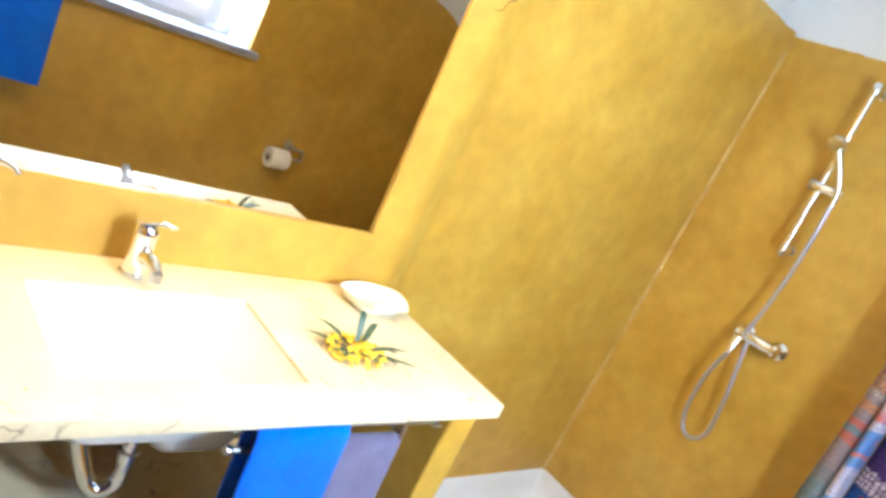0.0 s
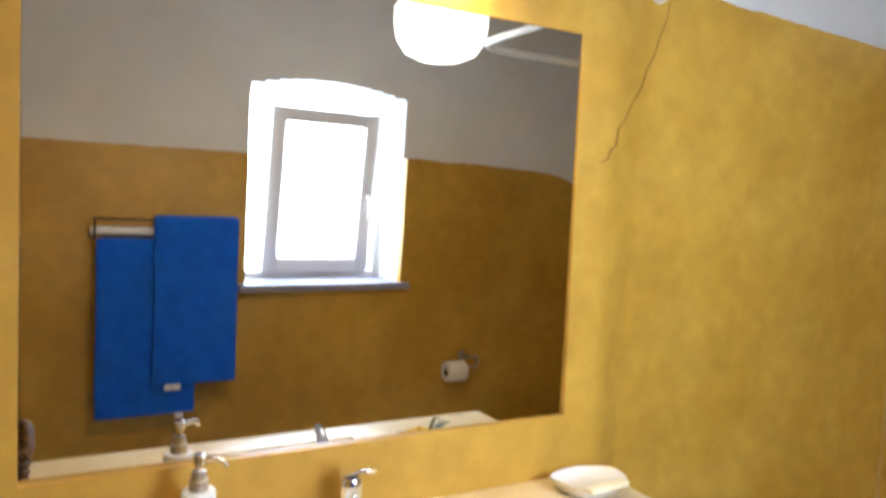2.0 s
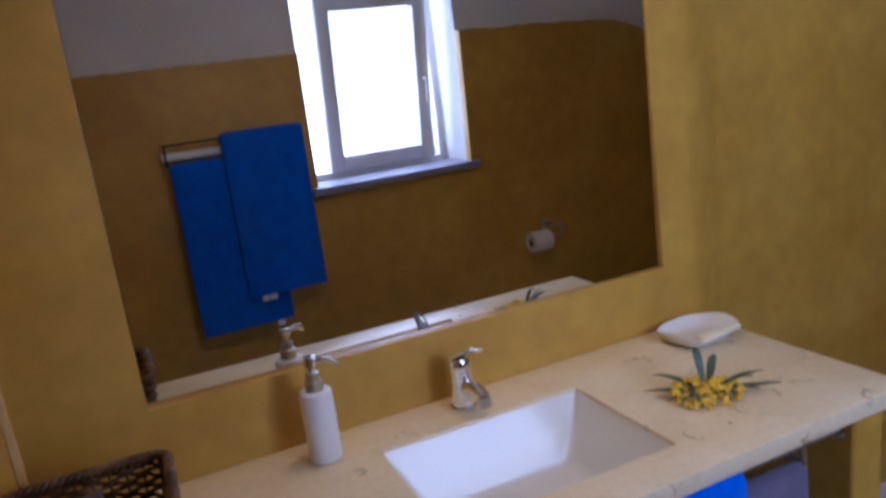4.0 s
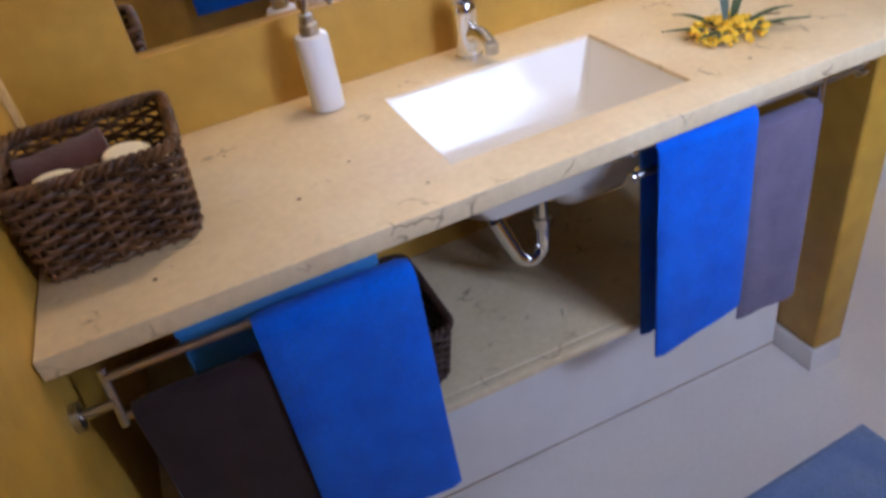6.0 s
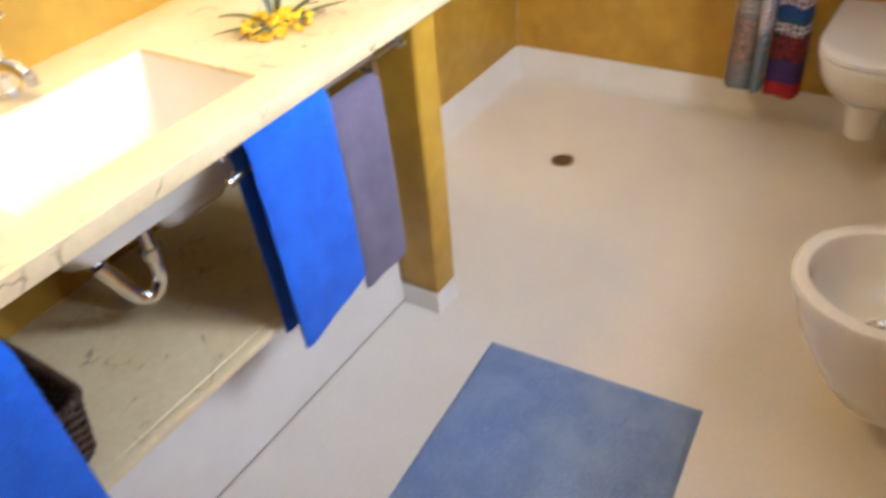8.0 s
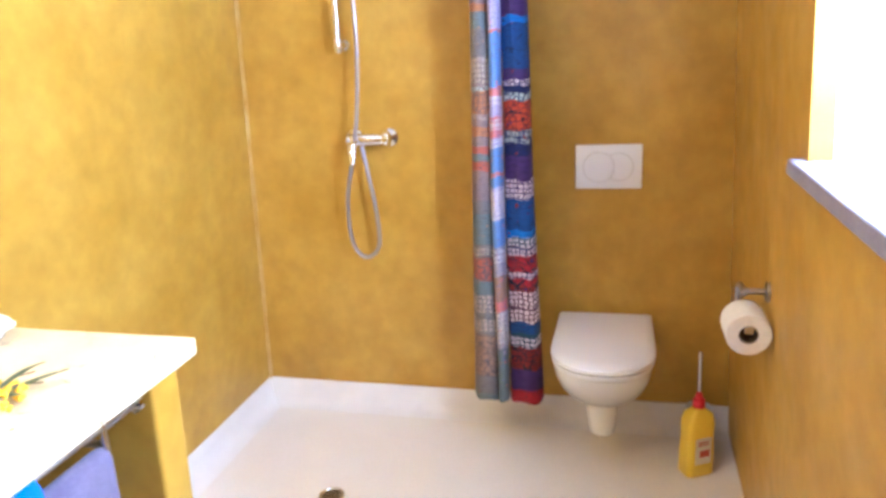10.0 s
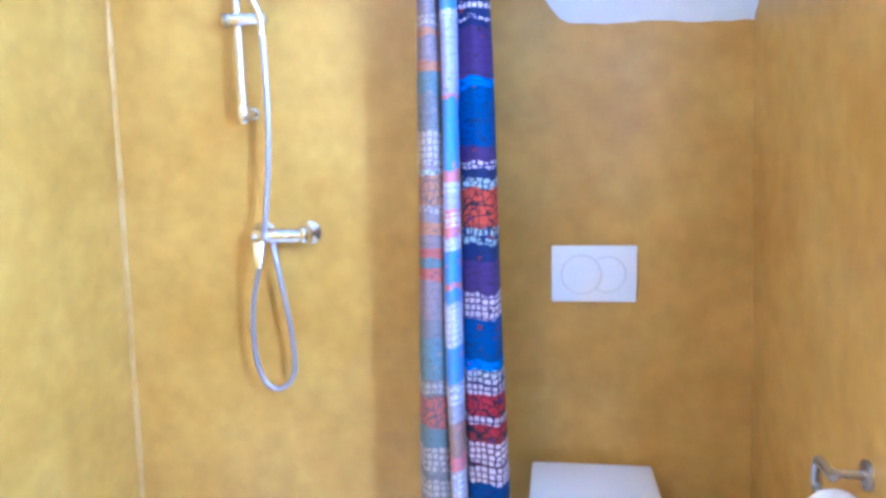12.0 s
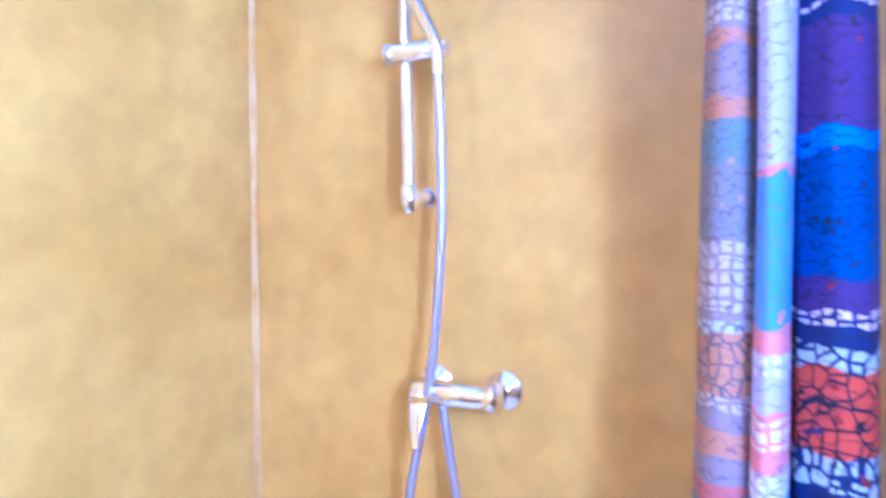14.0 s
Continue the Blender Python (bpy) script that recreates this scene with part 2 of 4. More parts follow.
NAVY, PURPLE, RED, ORANGE, AZURE, SKYB, TEAL = (0.004, 0.012, 0.085), (0.045, 0.016, 0.105), (0.33, 0.006, 0.016), (0.42, 0.045, 0.012), (0.004, 0.045, 0.18), (0.006, 0.14, 0.48), (0.01, 0.05, 0.085)
PLUM, MAROON = (0.055, 0.010, 0.045), (0.20, 0.012, 0.010)
ROWS = [(0.335, 0.365), (0.426, 0.468), (0.480, 0.539), (0.588, 0.612), (0.668, 0.690), (0.703, 0.732), (0.868, 0.932), (1.240, 1.262), (1.585, 1.597), (1.615, 1.632), (1.70, 1.73), (1.88, 1.93)]
PRINT = curtain_fabric("printed_cotton", [(0.0, RED), (0.16, PURPLE), (0.243, MAROON), (0.33, TEAL), (0.378, AZURE), (0.426, PLUM), (0.539, MAROON), (0.562, RED), (0.586, NAVY), (0.615, RED), (0.666, NAVY), (0.701, TEAL), (0.732, SKYB), (0.762, AZURE), (0.863, PURPLE),
                       (1.01, NAVY), (1.094, ORANGE), (1.193, NAVY), (1.262, PURPLE), (1.288, AZURE), (1.433, SKYB), (1.452, PURPLE), (1.575, NAVY), (1.75, AZURE), (1.86, PURPLE)],
                       (0.004, 0.005, 0.018), (0.62, 0.50, 0.52), ROWS, crazed=[(0.243, 0.33), (0.539, 0.586), (0.615, 0.666), (1.094, 1.193)], big=[(1.058, 1.094), (1.193, 1.222)])
G1, G2, G3, G4, G5 = (0.17, 0.16, 0.17), (0.36, 0.16, 0.075), (0.13, 0.175, 0.20), (0.22, 0.165, 0.175), (0.37, 0.10, 0.07)
TAN = (0.30, 0.19, 0.14)
FADED = curtain_fabric("faded_print_back", [(0.0, G3), (0.14, G1), (0.218, TAN), (0.374, G1), (0.525, G3), (0.578, G5), (0.663, G1), (0.712, G3), (0.815, G1), (0.865, G4), (0.965, G5), (0.994, G3), (1.025, G5), (1.042, G4), (1.075, G2), (1.113, G4), (1.152, G2), (1.225, G4), (1.336, G1), (1.427, G3), (1.476, G2), (1.500, G4), (1.555, G2), (1.572, G4), (1.75, G1)],
                       (0.10, 0.085, 0.09), (0.40, 0.34, 0.30), [(0.378, 0.429), (0.459, 0.525), (0.668, 0.705), (1.139, 1.152), (1.255, 1.33), (1.58, 1.60), (1.68, 1.74)], crazed=[(0.218, 0.374), (0.578, 0.663), (1.152, 1.223)], big=[(1.225, 1.24)])
P1, P2, P3, P4 = (0.13, 0.26, 0.58), (0.34, 0.33, 0.42), (0.55, 0.19, 0.20), (0.40, 0.38, 0.62)
HEM = curtain_fabric("pale_print_hem", [(0.0, G3), (0.336, P2), (0.474, P3), (0.51, TAN), (0.603, P2), (0.706, P1), (0.80, P4), (0.911, P1), (0.95, P3), (0.965, P1), (1.045, P4), (1.08, P3), (1.147, P4), (1.214, P3), (1.24, P1), (1.405, P3), (1.415, P4), (1.61, P1), (1.8, P4)],
                     (0.16, 0.17, 0.32), (0.62, 0.60, 0.66), [(0.345, 0.47), (0.655, 0.70), (0.803, 0.91), (1.05, 1.075), (1.10, 1.14), (1.186, 1.212), (1.59, 1.612), (1.72, 1.74)])


# ---- mesh tools ----
def link(name, bm, mat, parent=None, smooth=True):
    me = bpy.data.meshes.new(name)
    bmesh.ops.recalc_face_normals(bm, faces=bm.faces)
    bm.to_mesh(me)
    bm.free()
    me.materials.append(mat)
    if smooth:
        me.shade_smooth()
        me.set_sharp_from_angle(angle=radians(38))
    ob = new(name, me)
    ob.parent = parent
    return ob


def part(name, bm, mat, parent, label=""):
    return tagged(link(name, bm, mat, parent), label)


def thing(name, label, category, at=(0, 0, 0), group="", kind=""):
    ob = new(name)
    ob.location = at
    ob.empty_display_size = 0.05
    return tagged(ob, label, category, group, kind)


def box(x0, x1, y0, y1, z0, z1, bevel=0.0, seg=2, bm=None):
    bm = bm or bmesh.new()
    v = bmesh.ops.create_cube(bm, size=1)["verts"]
    for p in v:
        p.co = ((x0 + x1) / 2 + p.co.x * (x1 - x0), (y0 + y1) / 2 + p.co.y * (y1 - y0), (z0 + z1) / 2 + p.co.z * (z1 - z0))
    if bevel:
        bmesh.ops.bevel(bm, geom=list({e for p in v for e in p.link_edges}), offset=bevel, segments=seg, profile=0.5, affect="EDGES")
    return bm


def loft(rings, closed=True, cap0=True, cap1=True, bm=None):
    """Skin through rings of points."""
    bm = bm or bmesh.new()
    rows = [[bm.verts.new(p) for p in ring] for ring in rings]
    k = len(rows[0])
    for a, b in zip(rows, rows[1:]):
        for i in range(k if closed else k - 1):
            j = (i + 1) % k
            bm.faces.new((a[i], a[j], b[j], b[i]))
    if closed and cap0:
        bm.faces.new(rows[0][::-1])
    if closed and cap1:
        bm.faces.new(rows[-1])
    return bm


def smooth_path(points, steps=8):
    """A Catmull-Rom curve through the points."""
    p = [Vector(q) for q in points]
    p = [2 * p[0] - p[1], *p, 2 * p[-1] - p[-2]]
    out = []
    for a, b, c, d in zip(p, p[1:], p[2:], p[3:]):
        for i in range(steps):
            t = i / steps
            out.append(0.5 * ((2 * b) + (c - a) * t + (2 * a - 5 * b + 4 * c - d) * t * t + (3 * b - a - 3 * c + d) * t ** 3))
    return out + [p[-2]]


def tube(points, r, sides=10, bm=None, cap=True):
    """A round tube along the points; r: one radius or one for each point."""
    p = [Vector(q) for q in points]
    rs = r if isinstance(r, (list, tuple)) else [r] * len(p)
    way = (p[1] - p[0]).normalized()
    up = Vector((0, 0, 1)) if abs(way.z) < 0.9 else Vector((1, 0, 0))
    u = way.cross(up).normalized()
    rings = []
    for i, q in enumerate(p):
        d = (p[min(i + 1, len(p) - 1)] - p[max(i - 1, 0)]).normalized()
        u = (u - d * u.dot(d)).normalized()
        w = d.cross(u)
        rings.append([q + rs[i] * (u * math.cos(2 * math.pi * k / sides) + w * math.sin(2 * math.pi * k / sides)) for k in range(sides)])
    return loft(rings, cap0=cap, cap1=cap, bm=bm)


def lathe(profile, at=(0, 0, 0), sides=28, bm=None, sx=1.0, sy=1.0):
    """Turn (radius, height) pairs about the vertical through at."""
    rings = [[(at[0] + sx * r * math.cos(2 * math.pi * k / sides), at[1] + sy * r * math.sin(2 * math.pi * k / sides), at[2] + z) for k in range(sides)] for r, z in profile]
    return loft(rings, bm=bm)


def rounded_rect(cx, cy, hx, hy, r, z, seg=5):
    out = []
    for qx, qy, a0 in ((1, 1, 0), (-1, 1, 90), (-1, -1, 180), (1, -1, 270)):
        for k in range(seg + 1):
            a = radians(a0 + 90 * k / seg)
            out.append((cx + qx * (hx - r) + r * math.cos(a), cy + qy * (hy - r) + r * math.sin(a), z))
    return out


def move(bm, m):
    bmesh.ops.transform(bm, matrix=m, verts=bm.verts)
    return bm


# ---- the room ----
WEST, EAST, SOUTH, NORTH, SHOWER_N, TOP = -1.48, 1.37, -1.70, 0.0, 0.078, 2.55
FOLD = -0.024


def vanity_wall(x):
    """The plaster face behind the vanity runs slightly askew."""
    return -0.042 + 0.026 * (x + 0.7)


COUNTER = 0.885
COAT = 0.01
S_LEAN = 0.035

floor = tagged(link("floor", box(WEST - 0.3, EAST + 0.3, SOUTH - 0.32, SHOWER_N + 0.3, -0.1, 0), FLOOR), "seamless cream resin bathroom floor", "floor", kind="structure")
tagged(link("ceiling", box(WEST - 0.3, EAST + 0.3, SOUTH - 0.32, SHOWER_N + 0.3, TOP, TOP + 0.1), WHITE_WALL), "plain white ceiling", "ceiling", kind="structure")
LIP = 0.032
wall_n = tagged(link("wall_north", box(WEST, -0.06, NORTH + LIP, NORTH + 0.4, 0, TOP), WHITE_WALL), "white wall behind the vanity with ochre plaster lower part", "wall", kind="structure")
wall_n2 = tagged(link("wall_north_shower", box(-0.06, EAST + 0.3, SHOWER_N + COAT + 0.002, SHOWER_N + 0.33, 0, TOP), WHITE_WALL), "white wall of the shower corner with ochre plaster", "wall", kind="structure")
wall_e = tagged(link("wall_east", box(EAST + COAT, EAST + 0.3, SOUTH - 0.3, SHOWER_N + COAT, 0, TOP), WHITE_WALL), "white wall with ochre plaster behind shower and toilet", "wall", kind="structure")
wall_w = tagged(link("wall_west", box(WEST - 0.3, WEST - COAT, SOUTH - 0.3, NORTH + 0.4, 0, TOP), WHITE_WALL), "white wall with ochre plaster beside the vanity", "wall", kind="structure")
# the window's opening goes through the south wall
WX0, WX1, WZ0, WZ1 = -0.455, 0.252, 1.165, 1.985
bm = box(WEST - 0.01, WX0, SOUTH - 0.32, SOUTH - COAT, 0, TOP)
box(WX1, EAST + 0.01, SOUTH - 0.32, SOUTH - COAT, 0, TOP, bm=bm)
box(WX0, WX1, SOUTH - 0.32, SOUTH - COAT, 0, WZ0 - 0.03, bm=bm)
# a shallow arch over the opening
for k in range(12):
    x0, x1 = WX0 + (WX1 - WX0) * k / 12, WX0 + (WX1 - WX0) * (k + 1) / 12
    u = ((k + 0.5) / 12 - 0.5) * 2
    box(x0, x1, SOUTH - 0.32, SOUTH - COAT, WZ1 + 0.045 * (1 - u * u), TOP, bm=bm)
for v in bm.verts:
    v.co.y += S_LEAN * v.co.z
wall_s = tagged(link("wall_south", bm, WHITE_WALL, smooth=False), "white wall with ochre plaster and a deep window", "wall", kind="structure")


def coat(name, parent, origin, along, out, length, top, hole=None, z0=0.0, nx=60, nz=34, lean=0.0, depth=0.0, fold=0.0, swell=None):
    """A trowelled plaster coat on a wall: a slightly uneven sheet COAT thick whose top edge wavers. hole: (a0, a1, z0, z1) left open."""
    along, out = Vector(along), Vector(out)
    cols = sorted({round(length * i / nx, 4) for i in range(nx + 1)} | ({hole[0], hole[1]} if hole else set()))
    bm = bmesh.new()
    grid = []
    for a in cols:
        h = top(a) + 0.006 * noise.noise(Vector((a * 9, origin[0] + origin[1], 3))) + 0.004 * noise.noise(Vector((a * 31, 1, 7)))
        zs = sorted({round(z0 + (min(h, 9) - z0) * j / nz, 4) for j in range(nz + 1)}) if not hole else \
            [z0 + (hole[2] - z0) * j / 10 for j in range(11)] + [hole[2] + (hole[3] - hole[2]) * j / 12 for j in range(1, 13)] + [hole[3] + (h - hole[3]) * j / 6 for j in range(1, 7)]
        col = []
        for z in zs:
            d = 0.0018 * noise.noise(Vector((a * 2.2 + origin[0] * 5, z * 2.2, origin[1] * 5)))
            near = hole and hole[0] - 0.001 <= a <= hole[1] + 0.001 and hole[2] - 0.001 <= z <= hole[3] + 0.001
            d += lean * z + (swell(a) if swell else 0)
            if fold and a < fold:
                u = a / fold
                d += (SHOWER_N - lean * z - FOLD) * (1 - u * u * (3 - 2 * u))
            col.append(bm.verts.new(Vector(origin) + along * a + Vector((0, 0, z)) + out * ((swell(a) if swell else 0) if near else d)))
        grid.append((a, zs, col))
    for (a0, zs, c0), (a1, _, c1) in zip(grid, grid[1:]):
        for j in range(len(c0) - 1):
            if hole and a0 >= hole[0] - 1e-4 and a1 <= hole[1] + 1e-4 and zs[j] >= hole[2] - 1e-4 and zs[j + 1] <= hole[3] + 1e-4:
                continue
            bm.faces.new((c0[j], c1[j], c1[j + 1], c0[j + 1]))
    rim = [e for e in bm.edges if e.is_boundary]
    made = bmesh.ops.extrude_edge_only(bm, edges=rim)["geom"]
    for v in made:
        if isinstance(v, bmesh.types.BMVert):
            v.co -= out * (depth or COAT + 0.002)
    return part(name, bm, OCHRE, parent, "trowelled ochre plaster coat")


MX0, MX1, MZ0, MZ1 = -1.265, -0.108, 1.034, 1.955
coat("plaster_coat", wall_n, (WEST, NORTH, 0), (1, 0, 0), (0, -1, 0), -0.012 - WEST, lambda a: 2.15, hole=(MX0 - WEST, MX1 - WEST, MZ0, MZ1), z0=0.0, nx=48, depth=0.095, swell=lambda a: -vanity_wall(a + WEST))
coat("plaster_coat", wall_n2, (-0.012, SHOWER_N, 0), (1, 0, 0), (0, -1, 0), EAST + 0.012, lambda a: 2.14 - 0.045 * a / 1.38, lean=0.031, fold=0.16, depth=0.1, nx=80)


def east_top(a):
    y = SHOWER_N - a
    if y > -0.925:
        return 2.085
    t = min(1, (-0.925 - y) / 0.285)
    return 2.085 - (2.085 - 1.592) * (t * t * (3 - 2 * t)) - max(0, -1.23 - y) * 0.02


coat("plaster_coat", wall_e, (EAST, SHOWER_N, 0), (0, -1, 0), (-1, 0, 0), SHOWER_N - SOUTH, east_top, nx=90, nz=40)
coat("plaster_coat", wall_w, (WEST, SOUTH, 0), (0, 1, 0), (1, 0, 0), NORTH - SOUTH, lambda a: 2.15)


def south_top(a):
    return 1.70 + (0.025 if a > 1.5 else 0) - 0.135 * math.exp(-((EAST - WEST - a) / 0.14))


coat("plaster_coat", wall_s, (WEST, SOUTH, 0), (1, 0, 0), (0, 1, 0), WX0 - WEST, south_top, nx=40, lean=S_LEAN)
def swell(x):
    """The old wall swells towards the window."""
    u = min(1, max(0, abs(x - WX1) / 0.8))
    return 0.030 * (1 - u * u * (3 - 2 * u))


coat("plaster_coat", wall_s, (WX1, SOUTH, 0), (1, 0, 0), (0, 1, 0), EAST - WX1, lambda a: south_top(a + WX1 - WEST), nx=40, lean=S_LEAN, depth=0.04, swell=lambda a: swell(a + WX1))
coat("plaster_coat", wall_s, (WX0, SOUTH, 0), (1, 0, 0), (0, 1, 0), WX1 - WX0, lambda a: WZ0 - 0.03, nx=20, lean=S_LEAN, depth=0.04, swell=lambda a: swell(a + WX0))
# pale bead up the corner between the shower walls, and a crack by the mirror
part("corner_bead", tube([(EAST - 0.004, SHOWER_N - 0.004 - 0.031 * (0.05 + 0.096 * k), 0.05 + 0.096 * k) for k in range(22)], [0.0072 + 0.0016 * math.sin(k * 1.7) for k in range(22)], 8), BEAD, wall_n2, "pale rounded plaster corner bead")


def fold_y(x, z):
    u = min(1, max(0, (x + 0.012) / 0.16))
    return FOLD + (SHOWER_N - 0.031 * z - FOLD) * u * u * (3 - 2 * u) - 0.0004


crack = [(0.262, 2.10), (0.258, 2.05), (0.242, 2.0), (0.228, 1.95), (0.20, 1.91), (0.182, 1.86), (0.152, 1.82), (0.12, 1.77), (0.088, 1.745), (0.075, 1.70), (0.055, 1.69), (0.045, 1.665), (0.022, 1.655)]
part("corner_bead", tube([(WEST + 0.004, vanity_wall(WEST) - 0.004, 0.9 + 0.1 * k) for k in range(13)], [0.010 + 0.0015 * math.sin(k * 1.9) for k in range(13)], 8), BEAD, wall_w, "pale rounded plaster corner bead")
part("crack", tube([(x - 0.06 + 0.004 * math.sin(31 * z), fold_y(x - 0.06, z), z) for x, z in crack], [0.001, 0.0016, 0.002, 0.0022, 0.002, 0.0022, 0.0022, 0.0026, 0.003, 0.0034, 0.003, 0.0026, 0.0012], 5), CRACK, wall_n2, "thin crack in the plaster")


def skirting(name, start, along, out, length):
    """A resin upstand that runs into the floor in a hollow."""
    start, along, out = Vector(start), Vector(along), Vector(out)
    profile = [(-0.004, 0.0006), (-0.004, 0.099), (0.006, 0.100), (0.010, 0.094), (0.0125, 0.060), (0.018, 0.03), (0.030, 0.013), (0.048, 0.004), (0.07, 0.0006)]
    rings = [[start + along * (length * k / 30) + out * (d + 0.0008 * math.sin(k * 1.3) * (d > 0)) + Vector((0, 0, z)) for d, z in profile] for k in range(31)]
    return tagged(link(name, loft(rings), SKIRT), "low white resin upstand coved into the floor", "skirting", kind="structure")


skirting("baseboard_north", (-0.02, SHOWER_N, 0), (1, 0, 0), (0, -1, 0), EAST + 0.02)
skirting("baseboard_east", (EAST, SHOWER_N - 0.004, 0), (0, -1, 0), (-1, 0, 0), SHOWER_N - SOUTH - 0.005)

# masonry under the counter: end partition, plinth and its skirting
PX0, PX1, PY = -0.066, 0.018, -0.463
bm = box(PX0, PX1, PY, SHOWER_N, 0.07, COUNTER - 0.034, 0.008, 3)
for v in bm.verts:
    if v.co.y < PY + 0.02:
        v.co.y -= 0.024 * v.co.z / 0.8
partition = tagged(link("wall_partition", bm, OCHRE), "ochre plastered end partition carrying the counter", "partition", kind="structure")
tagged(link("baseboard_partition", box(PX0 - 0.004, PX1 + 0.004, PY - 0.004, SHOWER_N - 0.02, 0.0, 0.068, 0.003, 1), SKIRT), "white resin foot of the end partition", "skirting", kind="structure")
box_end = -0.285
plinth = tagged(link("plinth", box(WEST, box_end, -0.35, -0.02, 0.0, 0.427, bm=box(box_end, PX0 - 0.006, -0.35, -0.02, 0.0, 0.22)), SKIRT), "white plastered plinth under the stone shelf", "plinth", kind="structure")
tagged(link("trim_plinth_joint", box(WEST, PX0 - 0.006, -0.3525, -0.3505, 0.012, 0.0138), CRACK), "thin dark joint along the plinth foot", "trim", kind="structure")
t = thing("shelf", "pale speckled stone shelf under the counter", "shelf", (WEST, -0.25, 0.416))
part("slab", box(0.002, box_end - 0.002 - WEST, -0.228, 0.246, 0.012, 0.03, 0.002, 1), QUARTZ, t)
part("front_edge", box(0.002, box_end - 0.002 - WEST, -0.252, -0.2285, 0.013, 0.0305, 0.004, 2), QUARTZ, t, "rounded polished front edge")

# ---- vanity ----
SX0, SX1, SY0, SY1 = -0.895, -0.469, -0.471, -0.172
xs, ys = [WEST + 0.002, SX0, SX1, 0.0], [-0.55, SY0, SY1, -0.002]
bm = bmesh.new()
grid = [[bm.verts.new((x, y, COUNTER)) for x in xs] for y in ys]
for j in range(3):
    for i in range(3):
        if (i, j) != (1, 1):
            bm.faces.new((grid[j][i], grid[j][i + 1], grid[j + 1][i + 1], grid[j + 1][i]))
grid[0][0].co.y -= 0.034
grid[0][1].co.y -= 0.02
grid[0][2].co.y -= 0.008
low = bmesh.ops.extrude_face_region(bm, geom=list(bm.faces))["geom"]
for v in low:
    if isinstance(v, bmesh.types.BMVert):
        v.co.z -= 0.033
bmesh.ops.recalc_face_normals(bm, faces=bm.faces)
sharp = [e for e in bm.edges if len(e.link_faces) == 2 and e.calc_face_angle(0) > 1]
bmesh.ops.bevel(bm, geom=sharp, offset=0.003, segments=2, profile=0.5, affect="EDGES")
counter = tagged(link("countertop", bm, QUARTZ), "long cream quartz vanity counter with brown veins", "countertop")
random.seed(4)
for x, y, r in [(-1.116, -0.422, 0.0042), (-0.945, -0.50, 0.003), (-1.02, -0.36, 0.003), (-0.35, -0.47, 0.004), (-1.33, -0.50, 0.004), (-1.19, -0.2, 0.003)]:
    part("stone_fleck", lathe([(r, 0), (r * 0.8, 0.0006), (0.0003, 0.0007)], (x, y, COUNTER - 0.0001), 8), SPOT_TINT, counter, "dark brown fleck in the stone")


def make_basin():
    t = thing("wash_basin", "white rectangular undermount ceramic basin below the counter", "basin", ((SX0 + SX1) / 2, (SY0 + SY1) / 2, COUNTER - 0.034))
    hx, hy = (SX1 - SX0) / 2, (SY1 - SY0) / 2
    inner = [(0.0265, -0.0012, 0.006), (0.022, -0.003, 0.008), (-0.0, -0.011, 0.012), (-0.045, -0.031, 0.018), (-0.084, -0.048, 0.026), (-0.095, -0.056, 0.03), (-0.101, -0.072, 0.03), (-0.112, -0.125, 0.015)]
    outer = [(-0.130, -0.100, 0.02), (-0.127, -0.082, 0.035), (-0.115, -0.035, 0.05), (-0.05, 0.002, 0.035), (0.0, 0.022, 0.03)]
    rings = [rounded_rect(0, 0, hx + d, hy + d, r, z, 6) for z, d, r in inner]
    out = [rounded_rect(0, 0, hx + d, hy + d, r, z, 6) for z, d, r in outer]
    part("bowl", loft(rings + out + [rings[0]], cap0=False, cap1=False), CERAMIC, t)
    bm = loft([rings[-1], [(x * 0.5, y * 0.5, z - 0.0005) for x, y, z in rings[-1]]], cap0=False)
    part("bowl_floor", bm, CERAMIC, t)
    bm = loft([out[0], [(x * 0.5, y * 0.5, z) for x, y, z in out[0]]], cap0=False)
    part("underside", bm, CERAMIC, t)
    part("outlet_boss", loft([rounded_rect(0.075, -0.005, 0.078 - d, 0.085 - d, 0.03, z, 5) for z, d in ((-0.122, -0.012), (-0.150, 0.0), (-0.166, 0.008), (-0.174, 0.024))]), CERAMIC, t)
    part("drain_ring", lathe([(0.027, 0.0), (0.027, 0.003), (0.021, 0.004), (0.018, 0.001), (0.001, 0.001)], (0, 0, -0.1115), 24), CHROME, t, "chrome drain ring")
    return t


make_basin()


